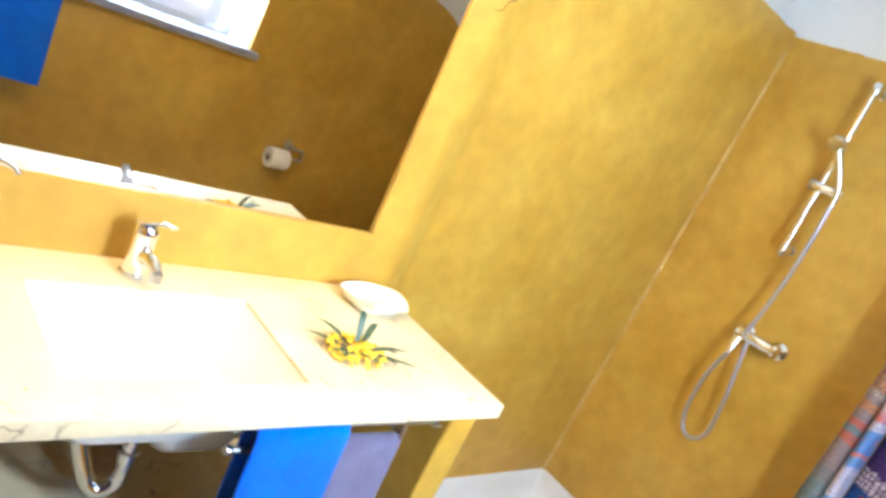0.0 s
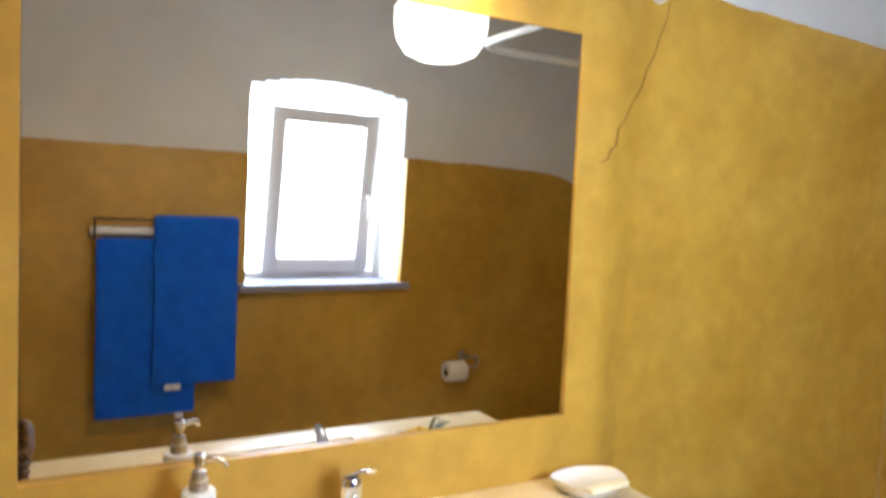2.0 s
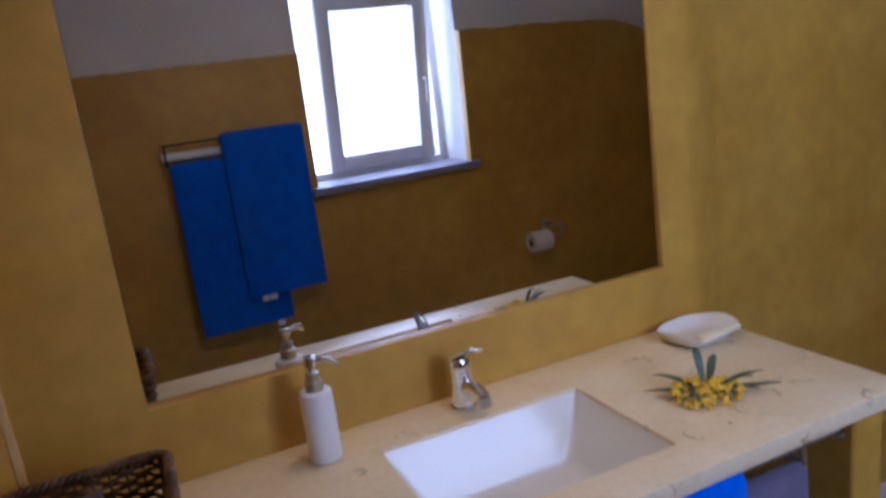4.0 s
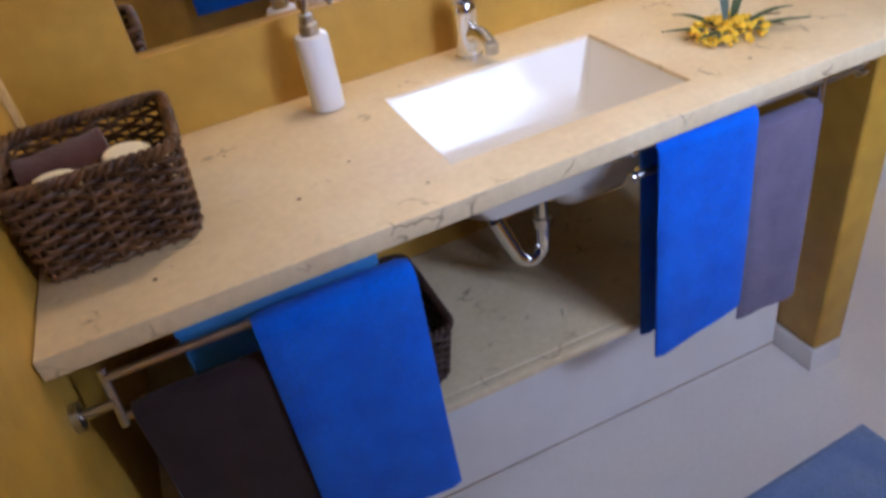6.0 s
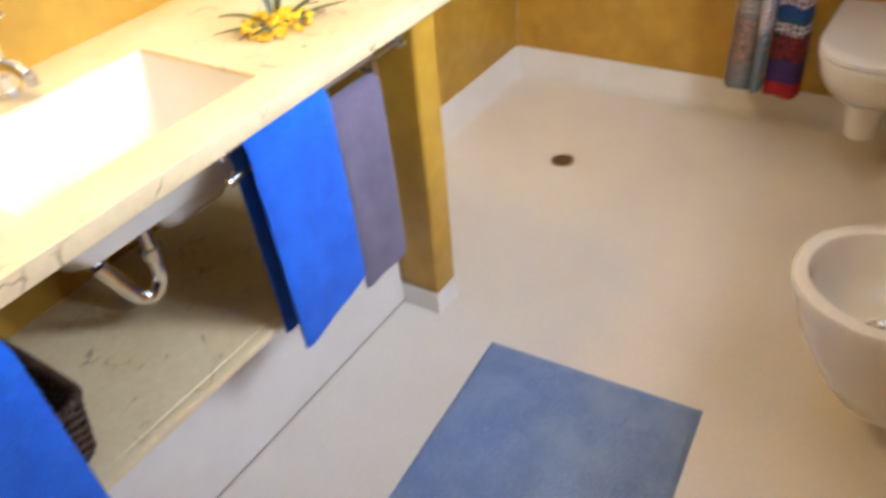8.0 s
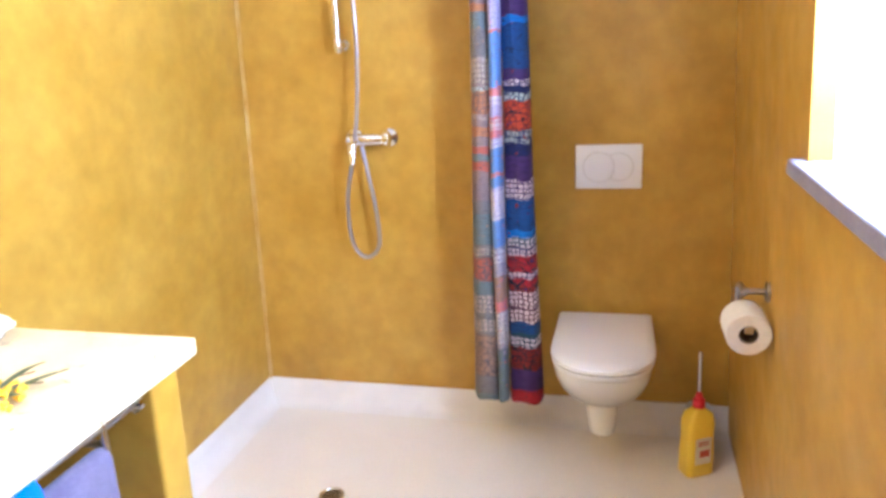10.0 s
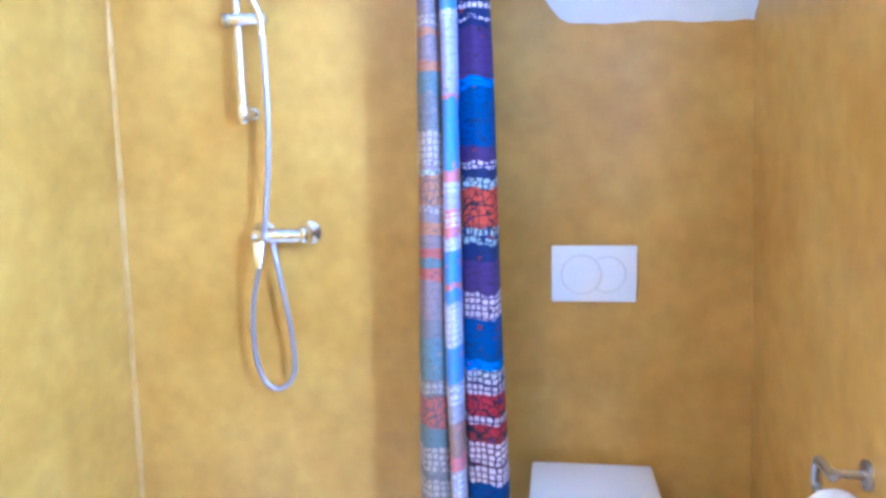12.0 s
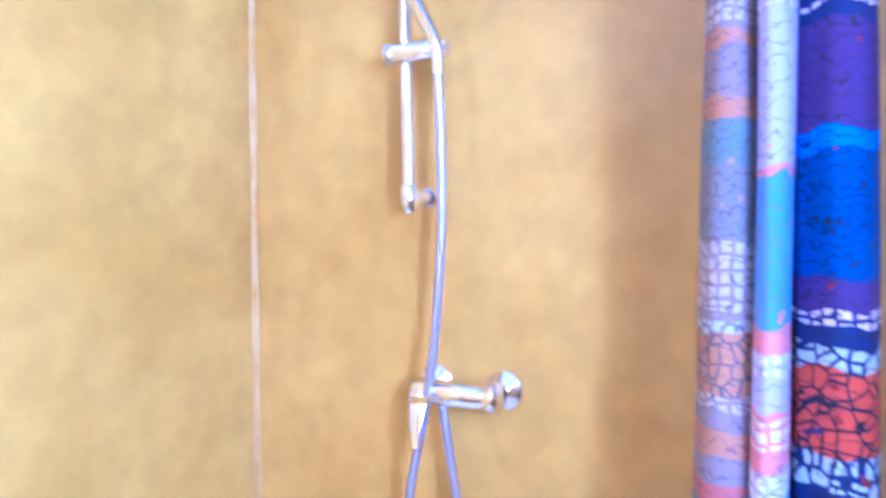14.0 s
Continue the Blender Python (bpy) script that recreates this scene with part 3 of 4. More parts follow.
def make_trap():
    cx, cy = -0.676, -0.315
    t = thing("sink_trap", "chrome bottle-neck drain trap under the basin", "pipe", (cx, cy, 0.70))
    path = smooth_path([(0, 0, 0.0), (0, 0, -0.06), (0, 0, -0.13), (-0.007, 0.003, -0.158), (-0.026, 0.01, -0.176), (-0.047, 0.018, -0.165), (-0.06, 0.024, -0.135), (-0.082, 0.036, -0.075)], 7)
    part("bend", tube(path, 0.0155, 14), CHROME, t)
    part("nut", lathe([(0.0165, 0), (0.021, 0.003), (0.021, 0.022), (0.0165, 0.025)], (0, 0, -0.10), 12), CHROME, t)
    part("nut", lathe([(0.0165, 0), (0.023, 0.003), (0.023, 0.026), (0.0165, 0.03)], (0, 0, -0.035), 12), CHROME, t)
    part("wall_pipe", tube(smooth_path([(-0.082, 0.036, -0.075), (-0.095, 0.06, -0.045), (-0.112, 0.12, -0.03), (-0.115, 0.2, -0.03), (-0.115, 0.318, -0.03)], 6), 0.0145, 14), CHROME, t)
    part("wall_flange", move(lathe([(0.036, 0), (0.03, 0.008), (0.016, 0.012)], sides=20), pose(-0.115, 0.31, -0.03, 90, 0, 0)), CHROME, t)
    for dx in (-0.05, 0.06):
        part("supply_hose", tube(smooth_path([(dx * 0.3, 0.2, 0.12), (dx * 0.6, 0.23, 0.02), (dx, 0.27, -0.08), (dx, 0.318, -0.1)], 6), 0.006, 8), HOSE, t, "braided supply hose")
    return t


make_trap()


def make_basin_tap(name, at, turn, label, reach=1.0, scale=1.0):
    t = thing(name, label, "tap", at)
    t.rotation_euler = (0, 0, radians(turn))
    t.scale = (scale,) * 3
    part("foot", lathe([(0.027, 0), (0.027, 0.006), (0.0235, 0.009)], sides=24), CHROME, t)
    part("body", lathe([(0.0245, 0.008), (0.0245, 0.03), (0.0235, 0.055), (0.0245, 0.085), (0.025, 0.098), (0.021, 0.106), (0.004, 0.109)], sides=24), CHROME, t)
    spout = smooth_path([(0, -0.01, 0.042), (0, -0.045 * reach, 0.052), (0, -0.075 * reach, 0.050), (0, -0.102 * reach, 0.040)], 6)
    sp = part("spout", tube(spout, [0.0155 - 0.003 * i / (len(spout) - 1) for i in range(len(spout))], 14), CHROME, t)
    part("aerator", move(lathe([(0.0135, 0), (0.0135, 0.016), (0.011, 0.018)], sides=16), pose(0, -0.102 * reach, 0.024)), STEEL, sp)
    lever = [(0, 0.006, 0.104), (0, -0.02 * reach, 0.116), (0, -0.048 * reach, 0.127), (0, -0.08 * reach, 0.135), (0, -0.105 * reach, 0.139)]
    bm = loft([[(x + w * math.cos(a), y, z + 0.0045 * math.sin(a)) for a in [2 * math.pi * k / 12 for k in range(12)]] for (x, y, z), w in zip(lever, (0.019, 0.016, 0.012, 0.0115, 0.0095))])
    part("lever", bm, CHROME, t)
    return t


tap = make_basin_tap("basin_tap", (-0.691, -0.104, COUNTER), 10, "chrome single-lever mixer tap behind the basin", reach=0.74)


def make_soap_pump():
    t = thing("soap_dispenser", "white ceramic soap dispenser with chrome pump", "soap dispenser", (-0.987, -0.136, COUNTER))
    part("bottle", lathe([(0.020, 0), (0.0285, 0.002), (0.0295, 0.006), (0.0295, 0.128), (0.0275, 0.1335), (0.014, 0.135)], sides=32), PLASTIC, t)
    part("collar", lathe([(0.0165, 0.134), (0.0165, 0.152), (0.015, 0.1535), (0.0125, 0.154), (0.0125, 0.168), (0.002, 0.169)], sides=24), STEEL, t, "chrome pump collar")
    pl = part("plunger", lathe([(0.005, 0.166), (0.005, 0.178), (0.011, 0.180), (0.011, 0.196), (0.008, 0.198), (0.001, 0.198)], sides=20), CHROME, t, "chrome pump head")
    part("nozzle", tube(smooth_path([(0.006, -0.002, 0.190), (0.022, -0.012, 0.191), (0.036, -0.02, 0.187), (0.043, -0.025, 0.179)], 5), [0.0058 - 0.0001 * i for i in range(16)], 10), CHROME, pl, "chrome nozzle")
    return t


make_soap_pump()


def make_dish():
    t = thing("soap_dish", "shallow white porcelain soap dish with upturned rim", "soap dish", (-0.110, -0.132, COUNTER))
    t.rotation_euler = (0, 0, radians(8))
    n = 40

    def ring(k, z, lift):
        out = []
        for i in range(n):
            a = 2 * math.pi * i / n
            c, s = math.cos(a), math.sin(a)
            p = 3.2
            r = (abs(c) ** p + abs(s) ** p) ** (-1 / p)
            out.append((0.088 * k * r * c, 0.070 * k * r * s, z + lift * (abs(math.cos(2 * a)) ** 1.5) * 0.5 + lift * 0.5 * abs(c)))
        return out
    rows = [ring(0.62, 0, 0), ring(0.8, 0.006, 0.002), ring(0.98, 0.021, 0.013), ring(1.0, 0.0235, 0.014), ring(0.97, 0.0225, 0.013), ring(0.8, 0.011, 0.003), ring(0.6, 0.006, 0), ring(0.2, 0.005, 0)]
    part("dish", loft(rows), CERAMIC, t)
    return t


make_dish()
bm = loft([rounded_rect(0, 0, 0.062 - d, 0.012 - d, 0.007, z, 4) for z, d in ((0.0, 0.003), (0.003, 0), (0.010, 0), (0.013, 0.004))])
wood = tagged(link("soap_bar", bm, SOAP), "thin cream soap bar lying along the dish rim", "soap")
wood.matrix_world = pose(-0.104, -0.192, COUNTER + 0.024, 8, 0, 7)


def make_sprig():
    t = thing("mimosa_sprig", "cut sprig of yellow mimosa with dark narrow leaves", "flowers", (-0.300, -0.362, COUNTER))
    t.scale = (1.04,) * 3
    rnd = random.Random(11)
    for a, ln, lift in [(72, 0.040, 0.066), (128, 0.085, 0.024), (150, 0.10, 0.008), (30, 0.045, 0.05), (-35, 0.115, 0.010), (-75, 0.055, 0.010), (195, 0.07, 0.010), (-18, 0.095, 0.022), (215, 0.06, 0.010)]:
        d = Vector((math.cos(radians(a)), math.sin(radians(a)), 0))
        s = Vector((-d.y, d.x, 0))
        rings = []
        for k in range(8):
            u = k / 7
            w = 0.0078 * math.sin(math.pi * (0.08 + 0.9 * u)) + 0.0004
            c = d * (0.012 + ln * u) + Vector((0, 0, 0.008 + lift * math.sin(u * 1.9)))
            rings.append([c + s * w, c + Vector((0, 0, 0.0012)), c - s * w, c - Vector((0, 0, 0.0008))])
        part("leaf", loft(rings), LEAF, t)
    for k in range(150):
        a, r = rnd.uniform(0, 2 * math.pi), 0.064 * math.sqrt(rnd.random())
        x, y = r * math.cos(a) * 1.05 - 0.005, r * math.sin(a) * 0.95 - 0.004
        q = rnd.uniform(0.0035, 0.0066)
        bm = bmesh.new()
        bmesh.ops.create_icosphere(bm, subdivisions=1, radius=q)
        for v in bm.verts:
            v.co *= rnd.uniform(0.8, 1.15)
        move(bm, pose(x, y, q + rnd.uniform(0, 0.032) * (1 - r / 0.085)))
        part("blossom", bm, PETAL, t)
    for a, ln in [(0, 0.11), (30, 0.07), (170, 0.08), (215, 0.06), (-30, 0.09), (60, 0.05)]:
        e = Vector((math.cos(radians(a)), math.sin(radians(a)), 0)) * ln
        part("stem", tube(smooth_path([(0, 0, 0.008), (e.x * 0.5, e.y * 0.5, 0.016), (e.x, e.y, 0.006)], 5), 0.0014, 6), STEM, t)
    return t


make_sprig()


def make_basket(name, label, x0, x1, y0, y1, z, h, mat, rows):
    """Wicker: stakes with strands woven in and out of them, and a plaited rim."""
    cx, cy, hx, hy = (x0 + x1) / 2, (y0 + y1) / 2, (x1 - x0) / 2, (y1 - y0) / 2
    t = thing(name, label, "basket", (cx, cy, z))
    flare = 0.10

    def at(u, zz, off):
        k = 1 - flare + flare * zz / h
        pts = PER
        q = u * len(pts)
        i = int(q) % len(pts)
        a, b = Vector(pts[i]), Vector(pts[(i + 1) % len(pts)])
        p = a.lerp(b, q - int(q))
        n = Vector((p.x, p.y, 0)).normalized()
        return Vector((p.x * k, p.y * k, zz)) + n * off
    PER = []
    base = rounded_rect(0, 0, hx, hy, 0.028, 0, 5)
    total = len(base)
    for i in range(total):
        a, b = Vector(base[i]), Vector(base[(i + 1) % total])
        steps = max(1, round((b - a).length / 0.008))
        PER += [tuple(a.lerp(b, j / steps)) for j in range(steps)]
    stakes = max(20, 2 * round(sum((Vector(PER[i]) - Vector(PER[i - 1])).length for i in range(len(PER))) / 0.050))
    for s in range(stakes):
        part("stake", tube([at(s / stakes, h * k / 4, 0) for k in range(5)], 0.0026, 5), mat, t)
    seg = stakes * 6
    for r in range(rows):
        zz = 0.008 + (h - 0.02) * r / (rows - 1)
        pts = [at(i / seg, zz + 0.0009 * math.sin(i * 0.7 + r), 0.0056 * math.cos(math.pi * (i / 6 + r))) for i in range(seg)]
        rr = (h - 0.02) / (rows - 1) * 0.44
        rings = []
        for i, p in enumerate(pts):
            d = (pts[(i + 1) % seg] - pts[i - 1]).normalized()
            u = d.cross(Vector((0, 0, 1))).normalized()
            w = u.cross(d)
            rings.append([p + u * 0.0028 * math.cos(a) + w * rr * math.sin(a) for a in [2 * math.pi * k / 5 for k in range(5)]])
        part("strand", loft(rings + [rings[0]], cap0=False, cap1=False), mat, t)
    for k in range(3):
        pts = [at(i / seg, h + 0.005 * math.sin(i * 0.75 + k * 2.1), 0.006 * math.cos(i * 0.75 + k * 2.1)) for i in range(seg + 1)]
        part("rim_strand", tube(pts, 0.0046, 6), mat, t)
    bm = loft([rounded_rect(0, 0, hx * 0.9, hy * 0.9, 0.025, zz, 4) for zz in (0.002, 0.008)])
    part("bottom", bm, mat, t)
    return t


make_basket("wicker_basket", "brown woven wicker basket with toiletries on the counter", WEST + 0.008, -1.245, -0.438, -0.223, COUNTER, 0.138, WICKER, 15)
make_basket("wicker_basket", "dark woven wicker basket on the stone shelf", -1.30, -0.935, -0.455, -0.20, 0.4465, 0.125, WICKER_DARK, 13)


def ellipsoid(a, b, c, m, bm=None):
    bm = bm or bmesh.new()
    v = bmesh.ops.create_uvsphere(bm, u_segments=20, v_segments=12, radius=1)["verts"]
    for p in v:
        p.co = m @ Vector((p.co.x * a, p.co.y * b, math.copysign(abs(p.co.z) ** 0.8, p.co.z) * c))
    return bm


for x, y, z, r in [(-1.312, -0.352, 0.112, 20), (-1.402, -0.382, 0.114, 15)]:
    s = tagged(link("soap_bar", ellipsoid(0.034, 0.023, 0.0125, pose(0, 0, 0)), SOAP), "oval cream soap bar in the wicker basket", "soap", group="soaps in the basket")
    s.matrix_world = pose(x, y, COUNTER + z, 18, 8, r)
bm = loft([[(0.060 * u, (0.044 + 0.004 * math.sin(5 * u)) * math.cos(a), (0.036 + 0.003 * math.cos(7 * u)) * math.sin(a)) for a in [2 * math.pi * k / 18 for k in range(18)]] for u in (-1, -0.96, -0.6, -0.2, 0.2, 0.6, 0.96, 1)])
roll_cloth = tagged(link("washcloth", bm, RUST), "rolled red brown washcloth in the wicker basket", "washcloth")
roll_cloth.matrix_world = pose(-1.395, -0.303, COUNTER + 0.098, 0, -4, 6)
bm = box(-0.055, 0.055, -0.05, 0.05, 0, 0.07, 0.02, 3)
fill = tagged(link("washcloth", bm, RUST), "folded red brown washcloth lying in the wicker basket", "washcloth")
fill.matrix_world = pose(-1.355, -0.335, COUNTER + 0.0085)


# ---- towels and rails ----
def towel_mesh(width, front, back, bar_r, thick=0.008, sway=0.004, seed=1, nx=14, slant=0.0):
    """A towel folded over a bar that runs along x at the origin; it hangs front metres on -y and back metres on +y."""
    path = []
    r = bar_r + thick / 2
    steps = 14
    for k in range(steps + 1):
        path.append((-r, -back + back * k / steps))
    for k in range(1, 8):
        a = math.pi * k / 8
        path.append((-r * math.cos(a), r * math.sin(a)))
    for k in range(steps + 1):
        path.append((r, -front * k / steps))
    bm = bmesh.new()
    sides = []
    for s in (1, -1):
        rows = []
        for i, (d, z) in enumerate(path):
            a, b = path[max(i - 1, 0)], path[min(i + 1, len(path) - 1)]
            nrm = Vector((b[1] - a[1], -(b[0] - a[0]))).normalized()
            row = []
            for j in range(nx + 1):
                u = j / nx
                edge = 1 if 0 < j < nx else 0.35
                hang = min(1, max(0, -z) / 0.25)
                wob = sway * hang * noise.noise(Vector((u * 3.2 + seed * 7, z * 2.5, seed)))
                pull = 1 - 0.02 * hang * (noise.noise(Vector((z * 3, seed, 2))) + 0.4)
                dd = d + s * nrm.x * thick / 2 * edge
                zz = z + s * nrm.y * thick / 2 * edge + slant * (u - 0.5) * hang * hang + 0.004 * hang * noise.noise(Vector((u * 2 + seed, 5, seed)))
                row.append(bm.verts.new(((u - 0.5) * width * pull, -(dd + wob), zz)))
            rows.append(row)
        sides.append(rows)
    A, B = sides
    n = len(path)
    for rows in sides:
        for i in range(n - 1):
            for j in range(nx):
                bm.faces.new((rows[i][j], rows[i][j + 1], rows[i + 1][j + 1], rows[i + 1][j]))
    for i in range(n - 1):
        for j in (0, nx):
            bm.faces.new((A[i][j], A[i + 1][j], B[i + 1][j], B[i][j]))
    for i in (0, n - 1):
        for j in range(nx):
            bm.faces.new((A[i][j], A[i][j + 1], B[i][j + 1], B[i][j]))
    return bm


def hang_towel(label, at, width, front, back, mat, seed, group="", thick=0.008, bar_r=0.009, turn=0.0, slant=0.0):
    t = thing("towel", label, "towel", at, group)
    t.rotation_euler = (0, 0, radians(turn))
    part("cloth", towel_mesh(width, front, back, bar_r, thick, seed=seed, slant=slant), mat, t)
    return t


def rail_bar(t, a, b, r=0.0065):
    part("bar", tube([a, b], r, 12), STEEL, t)


# double rail at the basket's end of the vanity
UY, UZ, FY, FZ = -0.545, 0.800, -0.560, 0.742
t = thing("towel_rail", "double steel towel rail fixed to the side wall under the counter", "towel rail", (WEST, UY, UZ))
rail_bar(t, (0.05, 0, 0), (0.452, 0, 0))
rail_bar(t, (0.05, FY - UY, FZ - UZ), (0.452, FY - UY, FZ - UZ))
for x in (0.05,):
    part("cross_bar", tube([(x, 0.006, 0.010), (x, FY - UY - 0.006, FZ - UZ - 0.010)], 0.0062, 12), STEEL, t)
part("wall_rod", tube([(0.0, -0.018, -0.029), (0.05, -0.018, -0.029)], 0.0065, 12), STEEL, t)
part("wall_flange", move(lathe([(0.019, 0), (0.019, 0.010), (0.012, 0.012)], sides=20), pose(0.0, -0.018, -0.029, 0, 90, 0)), STEEL, t)
hang_towel("dark brown terry hand towel on the double rail", (-1.29, FY, FZ), 0.25, 0.45, 0.40, BROWN, 3, "towels under the counter")
hang_towel("blue terry bath towel folded over the double rail", (-1.125, -0.562, 0.792), 0.226, 0.428, 0.38, BLUE, 5, "towels under the counter", thick=0.014, bar_r=0.014, slant=-0.02)
hang_towel("light blue cotton towel folded behind the rail", (-1.19, -0.482, 0.842), 0.30, 0.062, 0.2, PALE_BLUE, 6, "towels under the counter", bar_r=0.006)
t = thing("towel_rail", "short steel towel rail fixed to the end partition", "towel rail", (-0.105, -0.528, 0.832))
rail_bar(t, (-0.515, 0, 0), (-0.14, 0, 0), 0.0048)
rail_bar(t, (-0.515, 0, -0.046), (-0.14, 0, -0.046))
part("cross_bar", tube([(-0.14, 0, 0.010), (-0.14, 0, -0.066)], 0.0055, 12), CHROME, t)
for z in (0, -0.046):
    part("end_cap", move(lathe([(0.0085, -0.004), (0.0095, 0), (0.0085, 0.006)], sides=14), pose(-0.517, 0, z, 0, 90, 0)), CHROME, t)
part("wall_rod", tube([(-0.14, 0.0, -0.02), (-0.12, 0.022, -0.02), (-0.03, 0.026, -0.02)], 0.0045, 10), STEEL, t)
part("end_knob", move(lathe([(0.007, 0), (0.0145, 0.003), (0.0145, 0.014), (0.010, 0.018), (0.001, 0.018)], sides=18), pose(-0.035, 0.026, -0.02, 0, 90, 0)), CHROME, t)
part("wall_bracket", tube(smooth_path([(-0.14, 0, -0.03), (-0.138, 0.05, -0.03), (-0.12, 0.085, -0.03), (-0.06, 0.09, -0.03), (0.041, 0.09, -0.03)], 5), 0.0065, 12), STEEL, t)
hang_towel("bright blue terry towel over the short rail", (-0.500, -0.534, 0.826), 0.19, 0.402, 0.38, BLUE, 8, "towels under the counter", thick=0.012, bar_r=0.016, slant=0.04)
hang_towel("grey mauve terry towel over the short rail", (-0.325, -0.528, 0.786), 0.142, 0.395, 0.39, LILAC, 9, "towels under the counter", thick=0.01, bar_r=0.01)

# rail with two blue towels on the window wall
t = thing("towel_rail", "dark iron wall rack with a white rail on the window wall", "towel rail", (-0.765, SOUTH + 0.046, 1.375))
part("bar", tube([(-0.275, 0.035, 0), (0.265, 0.035, 0)], 0.017, 16), PLASTIC, t, "white rail")
for x in (-0.262, 0.255):
    part("bracket", tube([(x, 0.0, 0.045), (x, 0.072, 0.045), (x, 0.052, -0.032), (x, 0.0, -0.032)], 0.004, 8), DARK_METAL, t)
part("wire", tube([(-0.262, 0.072, 0.045), (0.255, 0.072, 0.045)], 0.004, 8), DARK_METAL, t)
part("wire", tube([(-0.262, 0.052, -0.032), (0.255, 0.052, -0.032)], 0.004, 8), DARK_METAL, t)
a = hang_towel("large blue terry towel hung over the iron rack", (-0.665, SOUTH + 0.118, 1.418), 0.315, 0.632, 0.57, BLUE, 12, "towels on the rack", thick=0.014, turn=180, bar_r=0.008)
b = hang_towel("blue terry towel hung lower on the iron rack", (-0.84, SOUTH + 0.098, 1.33), 0.36, 0.662, 0.60, BLUE, 14, "towels on the rack", thick=0.014, turn=180, bar_r=0.006)

for x, z, p in ((0.07, -0.634, a), (0.1, -0.634, a), (-0.12, -0.664, b)):
    part("tag", box(x - 0.014, x + 0.014, -0.028, -0.024, z - 0.018, z + 0.004, 0.001, 1), PLASTIC, p, "small white sewn tag")

# ---- mirror and lamps ----
mirror = tagged(link("mirror", box(MX0 + 0.001, MX1 - 0.001, 0.0, 0.004, MZ0 + 0.001, MZ1 - 0.001), MIRROR, smooth=False), "large frameless mirror set in ochre plaster", "mirror")
MIRROR_X, MIRROR_Z = (MX0 + MX1) / 2, (MZ0 + MZ1) / 2
mirror.matrix_world = Matrix.Translation((MIRROR_X, -0.031, MIRROR_Z)) @ pose(0, 0, 0, 0.4, 0, 1.0) @ Matrix.Translation((-MIRROR_X, 0, -MIRROR_Z))
t = thing("mirror_lamp", "lit white linear lamp on the wall above the mirror", "lamp", (-0.62, -0.041, 2.055))
part("housing", box(-0.205, 0.205, -0.05, 0.001, -0.012, 0.035, 0.005, 2), PLASTIC, t, "white housing")
part("tube", loft([[(x, -0.062 + 0.022 * k * math.cos(a), 0.0 + 0.022 * k * math.sin(a)) for a in [2 * math.pi * q / 16 for q in range(16)]] for x, k in ((-0.20, 0.8), (-0.195, 1), (0.195, 1), (0.20, 0.8))]), TUBE_GLOW, t, "glowing tube")
lamp = area_lamp("mirror_lamp_light", look((-0.62, -0.127, 2.035), (-0.55, -0.31, 1.0)), 0.38, 0.03, 10, (1.0, 0.68, 0.28))
t = thing("ceiling_lamp", "lit white opal glass bowl hanging from the ceiling", "lamp", (-0.03, -0.85, 2.02))
part("bowl", lathe([(0.004, 0.0), (0.08, 0.004), (0.125, 0.026), (0.152, 0.07), (0.160, 0.12), (0.160, 0.17), (0.155, 0.17), (0.150, 0.12), (0.12, 0.035), (0.004, 0.012)], sides=40), OPAL, t, "glowing opal glass bowl")
part("cap", lathe([(0.158, 0.171), (0.12, 0.182), (0.02, 0.19), (0.012, 0.2)], sides=40), PLASTIC, t)
part("rod", tube([(0, 0, 0.19), (0, 0, TOP - 2.02)], 0.007, 10), CHROME, t)
part("ceiling_rose", lathe([(0.02, TOP - 2.06), (0.05, TOP - 2.035), (0.055, TOP - 2.02)], sides=24), PLASTIC, t)

# ---- window ----
FYW = SOUTH + S_LEAN * 1.3 - 0.20
win = tagged(new("window_1"), "small white casement window tilted open in a deep reveal", "window", kind="structure")
win.location = (0, FYW, WZ0)


def frame_ring(x0, x1, z0, z1, w, y0, y1, bevel=0.004):
    bm = box(x0, x0 + w, y0, y1, z0, z1, bevel)
    box(x1 - w, x1, y0, y1, z0, z1, bevel, bm=bm)
    box(x0 + w, x1 - w, y0, y1, z0, z0 + w, bevel, bm=bm)
    box(x0 + w, x1 - w, y0, y1, z1 - w, z1, bevel, bm=bm)
    return bm


part("window_frame", frame_ring(WX0 - 0.01, WX1 + 0.01, -0.02, WZ1 - WZ0 + 0.06, 0.045, -0.07, -0.015), FRAME_WHITE, win)
sash = new("sash")
sash.parent = win
sash.matrix_local = pose(0, 0.0, 0.03, -8, 0, 0)
SH, SXA, SXB = 0.735, -0.335, 0.165
part("sash_frame", frame_ring(SXA, SXB, 0, SH, 0.062, -0.02, 0.03), FRAME_WHITE, sash)
pane = part("pane", box(SXA + 0.055, SXB - 0.055, 0.002, 0.006, 0.055, SH - 0.055), GLASS, sash)
pane.visible_shadow = False
part("window_handle", tube(smooth_path([(SXB - 0.03, 0.03, 0.36), (SXB - 0.03, 0.06, 0.36), (SXB - 0.03, 0.066, 0.33), (SXB - 0.03, 0.066, 0.26)], 4), 0.007, 8), FRAME_WHITE, sash)
part("window_sill", box(WX0 - 0.035, WX1 + 0.039, -0.01, 0.252, -0.034, -0.004, 0.003, 1), SLATE, win, "grey violet slate window sill")

